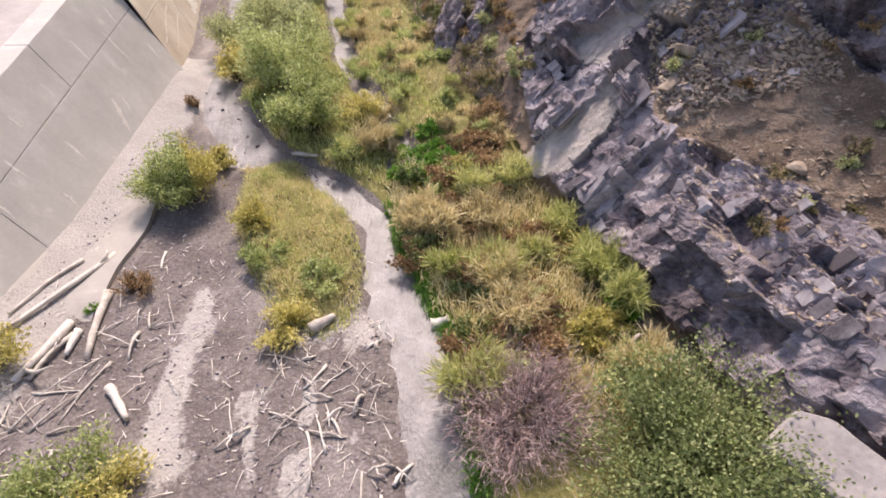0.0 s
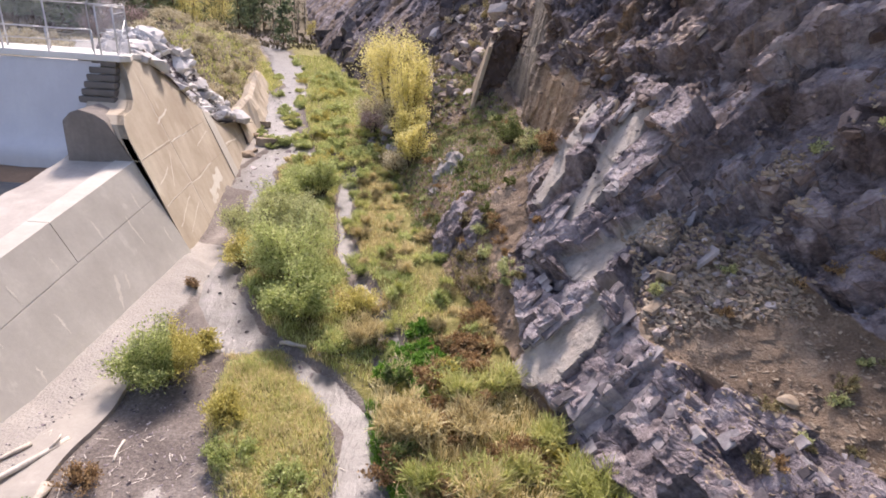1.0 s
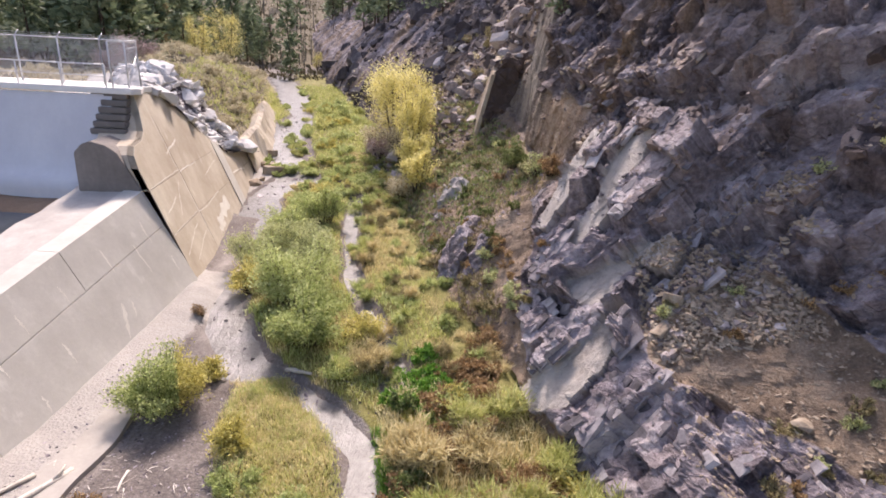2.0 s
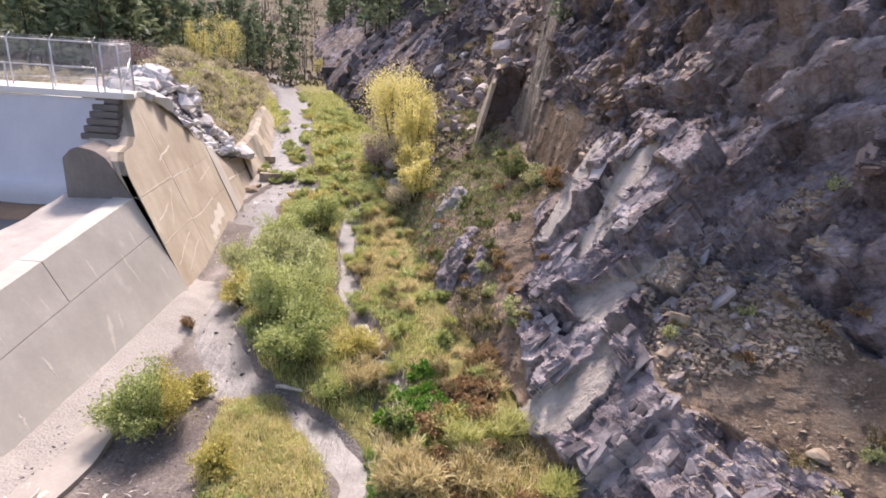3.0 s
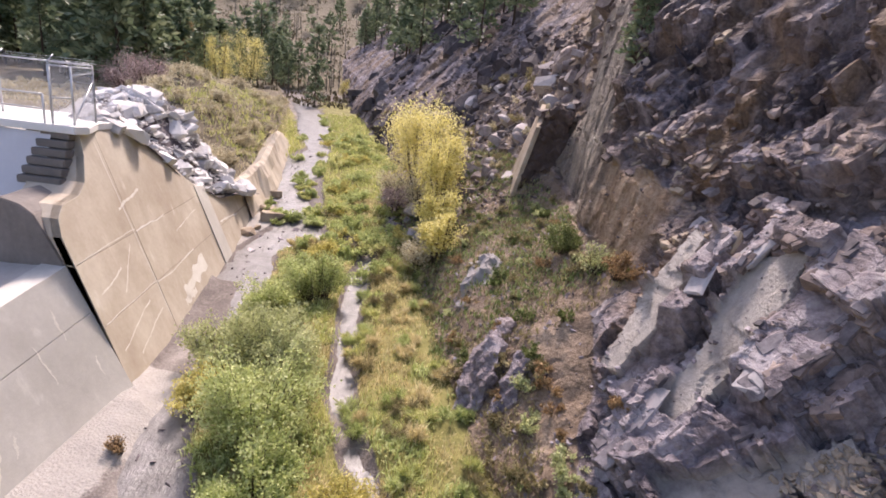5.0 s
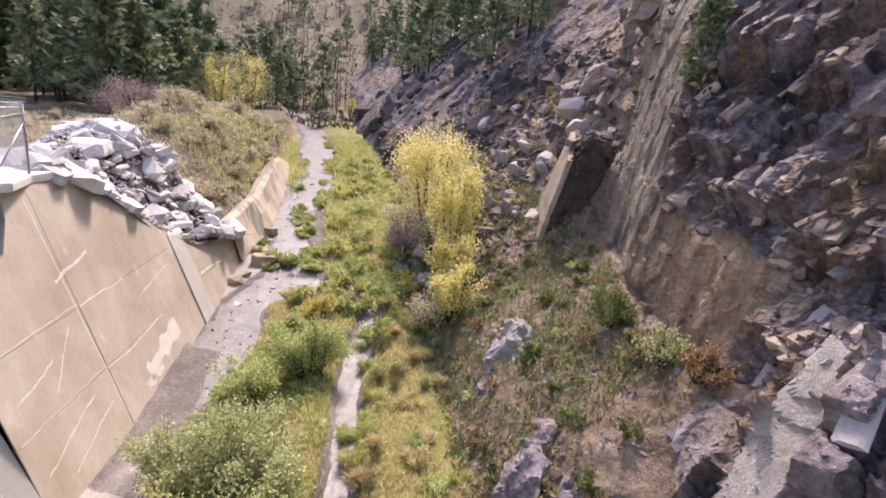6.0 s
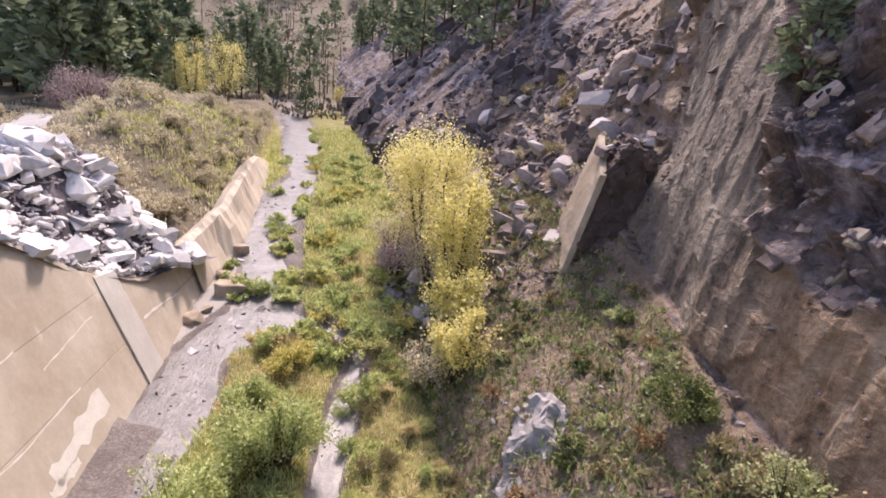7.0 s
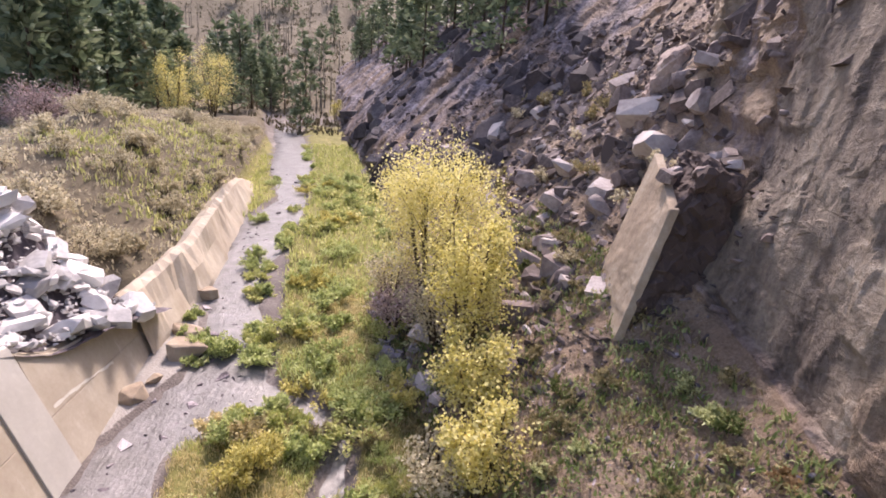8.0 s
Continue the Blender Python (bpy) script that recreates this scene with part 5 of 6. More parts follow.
def grass(name, label, P, height, material, blades=14, spread=0.12, seed=3, width=0.011, lean=0.45):
    """Tufts at the places P: every blade a bent, tapered strip."""
    rng = np.random.default_rng(seed)
    P = np.asarray(P, float)
    n = len(P) * blades
    h = np.repeat(height * rng.uniform(0.55, 1.35, len(P)), blades) * rng.uniform(0.6, 1.1, n)
    A = np.repeat(P, blades, 0) + np.stack([rng.normal(size=n) * spread, rng.normal(size=n) * spread, np.zeros(n) - 0.03], 1)
    bend = np.repeat(rng.normal(size=(len(P), 2)) * 0.25, blades, 0) + rng.normal(size=(n, 2)) * lean * 0.6
    M = A + np.stack([bend[:, 0] * h * 0.3, bend[:, 1] * h * 0.3, h * 0.6], 1)
    T = A + np.stack([bend[:, 0] * h, bend[:, 1] * h, h * (1 - 0.25 * np.hypot(bend[:, 0], bend[:, 1]))], 1)
    th = rng.uniform(0, math.pi, n)
    S = np.stack([np.cos(th), np.sin(th), 0 * th], 1) * (width * rng.uniform(0.6, 1.4, n))[:, None]
    V = np.stack([A - S, A + S, M + S * 0.8, M - S * 0.8, T + S * 0.1, T - S * 0.1], 1).reshape(-1, 3)
    i = np.arange(n)[:, None] * 6
    F = np.concatenate([i + np.array([0, 1, 2, 3]), i + np.array([3, 2, 4, 5])])
    return tagged(new(name, np_mesh(name, V, F, material)), label, "grass", kind="stuff")


def scatter(n, x0, x1, y0, y1, keep, seed):
    rng = np.random.default_rng(seed)
    x, y = rng.uniform(x0, x1, n), rng.uniform(y0, y1, n)
    z, turf, silt, scrub = ground_parts(x, y)
    k = keep(x, y, turf, scrub)
    return np.stack([x, y, z], 1)[k]


import mathutils.bvhtree as bvhtree
CLIFF_TREE = bvhtree.BVHTree.FromPolygons([tuple(p) for p in P_CLIFF], [tuple(f) for f in F_CLIFF.tolist()])


def cliff_foot(y):
    """x where the steep rock begins above the slope."""
    return float(np.interp(y, SY, SX[3])) - 0.25


def slope_z(x, y):
    """Height of the slope or the ground under a place, from above."""
    hit = CLIFF_TREE.ray_cast(Vector((x, y, 60)), Vector((0, 0, -1)))
    g = ground_z(x, y)
    return max(g, hit[0].z) if hit[0] is not None and x < 16 else g


# shrubs along the wall, on the islands and banks
WI = "bushy green willow on the grassy island"
bush("green willow shrub with a golden side on pale silt", -8.4, 13.4, 2.7, 1.8, LEAF_GREEN, 13000, 0.09, 1, stems=120, mats=(LEAF_GOLD, 0.5, 0.2))
bush("golden low shrub beside the silt", -7.5, 14.8, 1.3, 0.7, LEAF_GOLD, 1500, 0.09, 21)
bush("small dark dead shrub at the water edge", -9.4, 18.3, 0.7, 0.6, LEAF_RUST, 400, 0.07, 2)
bush(WI, -4.9, 16.6, 3.4, 2.1, LEAF_GREEN, 10500, 0.11, 3, group="island willows", stems=110)
bush(WI, -6.1, 19.4, 4.4, 2.5, LEAF_GREEN, 13000, 0.11, 4, group="island willows", stems=130)
bush("pale grey-green willow on the island", -7.4, 23.2, 4.2, 2.2, LEAF_SAGE, 9500, 0.11, 5, group="island willows", stems=100)
bush("pale grey-green willow on the island", -5.9, 22.0, 2.8, 2.0, LEAF_SAGE, 6500, 0.11, 6, group="island willows")
bush("pale grey-green willow at the water edge", -9.1, 22.6, 2.8, 1.7, LEAF_SAGE, 5000, 0.11, 7, group="island willows")
bush("yellow-green willow on the island", -7.2, 28.4, 4.0, 2.0, LEAF_GREEN, 9000, 0.11, 8, group="island willows", stems=100)
bush("yellow-green willow on the island", -8.8, 26.2, 2.8, 1.7, LEAF_GREEN, 5500, 0.11, 9, group="island willows")
bush("yellow-green willow on the island", -8.9, 30.8, 2.6, 1.3, LEAF_GREEN, 4200, 0.11, 22, group="island willows")
bush("golden-green willow at the island head", -8.6, 33.4, 2.4, 1.0, LEAF_GOLD, 3600, 0.11, 23, group="island willows")
bush("green willow at the island head", -9.9, 34.6, 1.6, 0.8, LEAF_GREEN, 2200, 0.11, 24, group="island willows")
bush("olive willow fringe on the island", -8.2, 20.2, 2.4, 1.5, LEAF_GOLD, 4000, 0.10, 10, group="island willows")
bush("yellow-green shrub beside the rivulet", -2.9, 17.3, 1.8, 0.9, LEAF_GOLD, 3000, 0.09, 11)
bush("straw-coloured reed clump beside the rivulet", -2.4, 15.4, 1.3, 0.9, STRAW, 2600, 0.3, 25, stems=60, slim=0.035, upright=0.7)
bush("green shrub beside the rivulet", -3.4, 14.9, 1.4, 0.7, LEAF_GREEN, 1800, 0.09, 26)
bush("yellowing shrub in the island grass", -5.6, 11.6, 1.5, 0.8, LEAF_GOLD, 2600, 0.085, 12)
bush("green shrub in the island grass", -4.9, 10.3, 1.3, 0.6, LEAF_GREEN, 2000, 0.085, 13)
bush("green shrub in the island grass", -3.2, 9.6, 1.3, 0.55, LEAF_GREEN, 1800, 0.085, 27)
bush("golden shrub at the island tip", -3.9, 8.1, 1.5, 0.75, LEAF_YELLOW, 2800, 0.085, 14)
bush("rusty dry little shrub on gravel", -8.1, 9.4, 1.0, 0.55, LEAF_RUST, 1100, 0.07, 15)
bush("tiny green shrub on gravel", -8.9, 8.8, 0.5, 0.3, LEAF_DEEP, 400, 0.06, 16)
bush("golden-green willow shrub on gravel", -6.6, 4.0, 3.0, 1.2, LEAF_GOLD, 7500, 0.09, 17, mats=(LEAF_GREEN, 2.6, 0.0))
bush("golden-green willow shrub below the wall", -10.4, 7.0, 1.9, 1.0, LEAF_GOLD, 3200, 0.09, 18)
bush("bare purple-brown twiggy shrub", 1.5, 5.6, 3.2, 1.1, LEAF_TWIG, 9000, 0.26, 19, stems=300, slim=0.025)
bush("large leafy green shrub below the rock", 4.3, 4.4, 4.4, 2.2, LEAF_BROAD, 26000, 0.085, 20, stems=190, slim=0.3)
random.seed(12)
THICKET = [(LEAF_GOLD, "golden autumn shrub among tall dry grass"), (LEAF_RUST, "rusty autumn shrub among tall dry grass"), (LEAF_GREEN, "green shrub among tall dry grass"),
           (STRAW, "straw-coloured dry grass clump in the thicket"), (GRASS, "yellow-green grass clump in the thicket"), (LEAF_DEEP, "bright green herb clump in the thicket"), (LEAF_BROAD, "olive-green shrub among tall dry grass")]
for i in range(64):
    y = random.uniform(6.4, 14.2)
    x = random.uniform(float(np.interp(y, [6, 9, 12, 14], [0.6, -0.6, -1.3, -1.2])), float(toe_line(y)) - 0.5)
    u = random.random()
    near_rock = float(toe_line(y)) - x < 1.0
    k = (2 if u < 0.35 else 4 if u < 0.7 else 5 if u < 0.9 else 0) if near_rock else (0 if u < 0.12 else 1 if u < 0.42 else 3 if u < 0.57 else 4 if u < 0.68 else 6 if u < 0.82 else 2)
    m, lab = THICKET[k]
    w = random.uniform(0.8, 1.6)
    if k in (3, 4):
        bush(lab, x, y, w, random.uniform(0.7, 1.1), m, 1200, 0.38, 30 + i, z=slope_z(x, y), stems=60, group="autumn thicket", bare=0.0, slim=0.035, upright=0.7)
    else:
        bush(lab, x, y, w, random.uniform(0.45, 0.9), m, 1200, 0.1, 30 + i, z=slope_z(x, y), stems=30, group="autumn thicket")
for i in range(26):
    x, y = random.uniform(-1.5, 1.6), random.uniform(13.2, 16.6)
    m = (LEAF_DEEP, LEAF_RUST)[x + 0.25 * (y - 15) > 0.2]
    bush("bright green herb clump at the seep" if m == LEAF_DEEP else "rusty low shrub at the slope foot", x, y, random.uniform(0.6, 1.3), random.uniform(0.25, 0.55), m, 900, 0.105, 100 + i, z=slope_z(x, y), stems=30, group="seep herbs")
for i in range(46):
    y = random.uniform(30, 66)
    lo, hi = (float(np.interp(y, [30, 36, 38, 45, 55, 66], [-5.2, -6, -9.4, -11.3, -14.2, -18.5])), float(toe_line(y)) - 0.4)
    x = lo + (hi - lo) * random.random() ** 1.4
    m = (LEAF_GREEN, GRASS, LEAF_GOLD, LEAF_GREEN)[i % 4]
    bush("low yellow-green bank shrub", x, y, random.uniform(1.2, 2.6), random.uniform(0.45, 0.95), m, 1050, 0.14, 130 + i, stems=26, group="bank shrubs")
for i, (x, y, w) in enumerate(((-12.3, 39.3, 1.3), (-11.5, 41.2, 1.2), (-14.2, 47.0, 2.0), (-15.0, 48.5, 1.6), (-17.4, 54, 1.6), (-14.7, 41.5, 1.0), (-14.2, 40.0, 0.8))):
    bush("round green tuft on a creek stone", x, y, w, 0.65, LEAF_GREEN, 1700, 0.11, 180 + i, z=float(creek_level(y)), stems=35, group="creek tufts")
for i, (x, y, w) in enumerate(((-9.9, 35.7, 1.4), (-9.0, 35.9, 1.2), (-10.4, 34.9, 1.2), (-8.2, 35.4, 1.5), (-7.4, 34.6, 1.4), (-9.3, 34.8, 1.6))):
    bush("yellow-green tuft at the island head", x, y, w, 0.6, (GRASS, LEAF_GREEN, STRAW)[i % 3], 1300, 0.13, 190 + i, stems=30, group="creek tufts")
for i in range(44):
    y = 38 + 46 * random.random() ** 1.5
    c, w = float(np.interp(y, [p[1] for p in MAIN[::-1]], [p[0] for p in MAIN[::-1]])), float(np.interp(y, [p[1] for p in MAIN[::-1]], [p[2] for p in MAIN[::-1]]))
    x = c + (w * random.uniform(0.75, 1.25) if i % 3 else -w * random.uniform(0.85, 1.2))
    if x < float(wall_line(y)) + 1.2:
        continue
    bush("green tuft at the creek edge", x, y, random.uniform(0.7, 2.0), random.uniform(0.35, 0.7), (LEAF_GREEN, GRASS, LEAF_GREEN)[i % 3], 900, 0.13, 700 + i, z=float(creek_level(y)), stems=24, group="creek edge tufts")
for i in range(120):
    y = random.uniform(16.5, 44)
    x = float(toe_line(y)) + random.uniform(-0.2, 6.4) * (0.55 if y < 22 else 0.85 if y < 27 else 1)
    if (x > 2.2 and y < 22.5) or x > cliff_foot(y):
        continue
    u = random.random()
    green = u < 0.55 if y > 27 else u < 0.25
    m, lab = (LEAF_DARK, "small green herb on the brown slope") if green and u < 0.25 else (LEAF_SAGE, "low grey-green shrub on the brown slope") if green else (LEAF_RUST, "rusty low shrub on the brown slope") if u < 0.62 else (OLIVE, "olive dry shrub on the brown slope")
    bush(lab, x, y, random.uniform(0.4, 1.3), random.uniform(0.2, 0.6), m, 480, 0.095, 200 + i, z=slope_z(x, y), stems=16, group="slope shrubs")
for i in range(95):
    y = random.uniform(14.5, 40)
    lo, hi = float(np.interp(y, [14, 17, 22, 30, 36, 40], [-4.5, -2.2, -4.4, -5.9, -7.5, -9.0])), float(toe_line(y)) + 0.3
    x = lo + (hi - lo) * random.random()
    m, lab = ((GRASS, "rounded yellow-green grass tussock in the meadow"), (OLIVE, "dry olive grass tussock beside the rivulet"), (STRAW, "straw-coloured grass tussock in the meadow"), (LEAF_GREEN, "green grass tussock in the meadow"))[i % 4]
    bush(lab, x, y, random.uniform(0.5, 1.2), random.uniform(0.3, 0.55), m, 520, 0.25, 600 + i, z=slope_z(x, y), stems=10, group="meadow tussocks", slim=0.045, upright=0.5, name="tussock", category="grass")
for i in range(34):
    y = random.uniform(37.5, 60)
    x = float(toe_line(y)) + random.uniform(2.5, 11)
    if slope_z(x, y) > 14.5:
        continue
    bush("olive dry shrub among the talus", x, y, random.uniform(0.8, 1.8), random.uniform(0.4, 0.9), (OLIVE, SAGEY, OLIVE)[i % 3], 420, 0.14, 760 + i, z=slope_z(x, y), stems=16, group="talus shrubs")
for i in range(18):
    y = random.uniform(16.6, 22.4)
    x = float(toe_line(y)) + random.uniform(0.5, 2.3)
    bush("olive dry shrub on the brown slope", x, y, random.uniform(0.5, 1.2), random.uniform(0.25, 0.6), (OLIVE, LEAF_RUST, LEAF_SAGE)[i % 3], 520, 0.09, 800 + i, z=slope_z(x, y), stems=18, group="slope shrubs")
bush("rusty round shrub at the rock foot", 1.6, 16.9, 1.5, 1.0, LEAF_RUST, 2200, 0.085, 340, z=slope_z(1.6, 16.9))
bush("leafy green shrub at the cliff foot", 3.0, 27.2, 1.6, 1.1, LEAF_DARK, 2600, 0.09, 341, z=slope_z(3.2, 27.2))
bush("olive shrub at the cliff foot", 3.9, 24.4, 1.6, 1.0, LEAF_SAGE, 1900, 0.09, 342, z=slope_z(3.9, 24.4))
bush("rusty olive shrub at the cliff foot", 4.3, 23.0, 1.4, 0.9, LEAF_RUST, 1500, 0.09, 343, z=slope_z(4.3, 23.0))
for i in range(22):
    x, y = random.uniform(6, 12), random.uniform(8.5, 14.8)
    k = i % 3
    bush(("small green weed on scree", "dry rusty weed on scree", "dry golden weed on scree")[k], x, y, random.uniform(0.3, 0.9), random.uniform(0.2, 0.5), (LEAF_SAGE, LEAF_RUST, OLIVE)[k], 450, 0.07, 350 + i, z=slope_z(x, y), stems=20, group="scree weeds")


def leafy_tree(label, x, y, height, width, mat, seed, leaves=9000, trunks=5):
    """Slender multi-trunk tree: tapered trunks, limbs, a crown of many small leaves with gaps."""
    rng = np.random.default_rng(seed)
    z = slope_z(x, y)
    o = thing("tree", label, "tree", at=(x, y, z - 0.1))
    tips, roots = [], []
    for k in range(trunks):
        a = 2 * math.pi * k / trunks + rng.uniform(-0.4, 0.4)
        top = Vector((math.cos(a) * width * 0.22, math.sin(a) * width * 0.22, height * rng.uniform(0.75, 0.97)))
        mid = Vector((math.cos(a) * width * 0.14, math.sin(a) * width * 0.14, height * 0.45))
        part("trunk", tube("trunk", [(0.12 * math.cos(a), 0.12 * math.sin(a), 0), mid, top], [0.075, 0.05, 0.012], BARK, 6), o)
        for j in range(11):
            f = rng.uniform(0.22, 0.98)
            p = mid * (f / 0.5) if f < 0.5 else mid + (top - mid) * ((f - 0.5) / 0.5)
            b = a + rng.normal() * 1.1
            r = width * 0.5 * rng.uniform(0.35, 1.0) * (1.05 - 0.75 * max(0, f - 0.45) / 0.55)
            roots.append(p)
            tips.append(p + Vector((math.cos(b) * r * 0.8, math.sin(b) * r * 0.8, r * rng.uniform(0.2, 0.9))))
    A, C = np.array([tuple(p) for p in roots]), np.array([tuple(p) for p in tips])
    B = (A + C) / 2 + np.array([0, 0, 0.15])
    V, F, K = stem_strips(A, B, C, 0.02, rng)
    part("branch", np_mesh("branch", V, F, BARK), o)["kind"] = "stuff"
    s = rng.integers(0, len(A), leaves)
    t = rng.uniform(0.25, 1.08, leaves)[:, None]
    Pn = A[s] + (C[s] - A[s]) * t + rng.normal(size=(leaves, 3)) * np.array([0.2, 0.2, 0.24]) * width * 0.32
    Dn = rng.normal(size=(leaves, 3)) + np.array([0, 0, -0.5])
    Dn /= np.linalg.norm(Dn, axis=1)[:, None]
    V, F = leaf_quads(Pn, Dn, 0.11, 0.045, rng)
    part("crown", np_mesh("crown", V, F, mat), o)
    return o


leafy_tree("slender yellow autumn tree beside the creek", -4.8, 42.6, 7.0, 6.0, LEAF_YELLOW, 301, 15000, 9)
leafy_tree("narrow yellow autumn sapling on the slope foot", -2.9, 37.4, 5.2, 3.4, LEAF_YELLOW, 302, 6000, 6)
leafy_tree("low yellow autumn sapling below the larger tree", -2.6, 34.8, 3.5, 2.6, LEAF_YELLOW, 303, 4200, 5)
leafy_tree("yellow aspen before dark pines", -35, 74, 8, 4.5, LEAF_YELLOW, 304, 5000, 4)
leafy_tree("low yellow autumn sapling on the slope foot", -2.25, 32.4, 2.7, 2.3, LEAF_YELLOW, 315, 3200, 4)
leafy_tree("bare straw-brown shrub below the yellow tree", -4.0, 39.2, 2.6, 3.4, SAGEY, 311, 2600, 8)
leafy_tree("bare straw-brown shrub below the yellow sapling", -3.2, 33.2, 1.8, 2.6, SAGEY, 312, 2200, 7)
leafy_tree("bare straw-brown shrub beside the yellow tree", -6.6, 43.6, 2.8, 3.0, SAGEY, 313, 2400, 7)
leafy_tree("yellow aspen before dark pines", -33, 78, 9, 5, LEAF_YELLOW, 314, 5000, 4)
leafy_tree("yellow aspen among dark pines", -62, 82, 8, 4.5, LEAF_YELLOW, 305, 4000, 4)
leafy_tree("red-brown autumn tree among pines", -44, 82, 10, 4.0, LEAF_RUST, 306, 4500, 3)
leafy_tree("orange autumn tree below the ridge", -27, 104, 4, 2.4, LEAF_GOLD, 307, 1500, 3)
leafy_tree("bare brown shrub below the yellow tree", -6.0, 41.4, 2.2, 2.4, LEAF_TWIG, 310, 2500, 6)
leafy_tree("bare grey-purple thicket by the road", -33, 56, 2.6, 5.5, LEAF_TWIG, 308, 5000, 9)
leafy_tree("bare grey-purple thicket by the road", -38, 60, 2.6, 5.5, LEAF_TWIG, 309, 5000, 9)


# ---- grasses ----
grass("island_grass", "tall yellow-green grass on the island", scatter(3400, -7.2, -1.6, 7.4, 15.2, lambda x, y, t, s: in_isle(x, y) > 0.04 + 0.25 * fractal(np.stack([x, y, 0 * x], -1), 1.1, 97, 2), 401), 0.2, STRAW, 10, 0.09, 402)
grass("island_turf", "short green grass on the island", scatter(4200, -7.2, -1.6, 7.4, 15.2, lambda x, y, t, s: in_isle(x, y) > -0.02, 411), 0.2, GRASS, 9, 0.1, 412)
def patchy(lo, hi, seed):
    """A keep-test for turf places whose broad noise lies in a band, thinned near the slope foot."""
    def keep(x, y, t, s):
        n = fractal(np.stack([x, y, 0 * x], -1), 0.55, 95, 3) + 0.35 * fractal(np.stack([x, y, 0 * x], -1), 2.2, 96, 2)
        edge = np.random.default_rng(seed).uniform(-0.4, 1.6, len(x))
        return (t > 0.55) & (n > lo) & (n < hi) & (toe_line(y) - x > edge)
    return keep


grass("meadow_grass", "yellow-green grass along the rivulet", scatter(16000, -13, 0.5, 13.8, 46, patchy(-0.12, 0.3, 403), 403), 0.26, GRASS, 7, 0.12, 404, 0.013)
grass("meadow_straw", "tan dry grass along the rivulet", scatter(16000, -13, 0.5, 13.8, 46, patchy(-2, -0.08, 405), 421), 0.22, STRAW, 7, 0.12, 422, 0.013)
grass("meadow_herb", "green herbs along the rivulet", scatter(15000, -13, 0.5, 13.8, 46, patchy(0.2, 2, 406), 423), 0.3, LEAF_GREEN, 7, 0.14, 424, 0.025, 0.8)
grass("far_grass", "yellow-green grass along the far bank", scatter(7000, -26, -3, 44, 84, lambda x, y, t, s: t > 0.6, 405), 0.4, GRASS, 4, 0.2, 406, 0.038)
grass("thicket_grass", "straw-coloured dry grass in the thicket", scatter(1500, -1.6, 3.8, 5.2, 14.5, lambda x, y, t, s: t > 0.5, 407), 0.45, STRAW, 8, 0.12, 408, 0.013)
grass("water_edge_grass", "green grass at the water edge", scatter(16000, -3, 2.5, 4, 14, lambda x, y, t, s: (bank_distance(x, y, MAIN) > 0.0) & (bank_distance(x, y, MAIN) < 0.35) & (x > np.interp(y, [4, 8, 12], [0.2, -0.6, -1.8])), 413), 0.25, LEAF_DEEP, 8, 0.08, 414)
grass("bank_scrub", "tan dry brush on the bank mound", scatter(6000, -46, -17, 39, 82, lambda x, y, t, s: (s > 0.5) & ((np.abs(x - road_x(y)) > 2.0) | (y > 56)), 409), 0.26, SAGEY, 6, 0.3, 410, 0.042, 0.9)
rngh = np.random.default_rng(45)
hy = rngh.uniform(16, 46, 14000)
hx = toe_line(hy) + rngh.uniform(-0.3, 6.6, 14000) * np.where(hy < 22, 0.5, np.where(hy < 27, 0.85, 1))
keep = ~((hx > 2.0) & (hy < 22.5)) & (hx < np.interp(hy, SY, SX[3]) - 0.25) & (fractal(np.stack([hx, hy, 0 * hx], 1), 0.6, 91, 2) > rngh.uniform(-0.7, 0.3, 14000))
pl = [(x, y, slope_z(x, y)) for x, y in zip(hx[keep][:6800].tolist(), hy[keep][:6800].tolist())]
grass("slope_herb", "sparse olive herbs and dry grass on the brown slope", pl[:4200], 0.2, OLIVE, 4, 0.12, 416, 0.027, 0.7)
grass("slope_green_herb", "sparse green herbs on the brown slope", [p for p in pl[4200:] if p[1] > 24], 0.2, LEAF_BROAD, 9, 0.16, 417, 0.028, 0.8)
random.seed(44)
brush = [bush("tan-olive sagebrush beside the creek wall", x, y, w, h, SAGEY, 850, 0.13, 430 + i, stems=24, name="sagebrush", group="bank sagebrush") for i, (x, y, w, h) in enumerate(((-24, 46, 2.4, 1.0), (-21, 50, 1.8, 0.8), (-27, 54, 3.0, 1.1)))]
for i in range(125):
    y = random.uniform(41, 78)
    x = float(wall_line(y)) - 1.6 - 20 * random.random() ** 1.2
    if y < 56 and abs(x - float(road_x(y))) < 2.6:
        continue
    c = copy_thing(brush[i % 3], pose(x, y, ground_z(x, y) - 0.05, 0, 0, random.uniform(0, 360)))
    k = random.uniform(0.7, 1.3)
    c.scale = (k, k, k * random.uniform(0.8, 1.2))


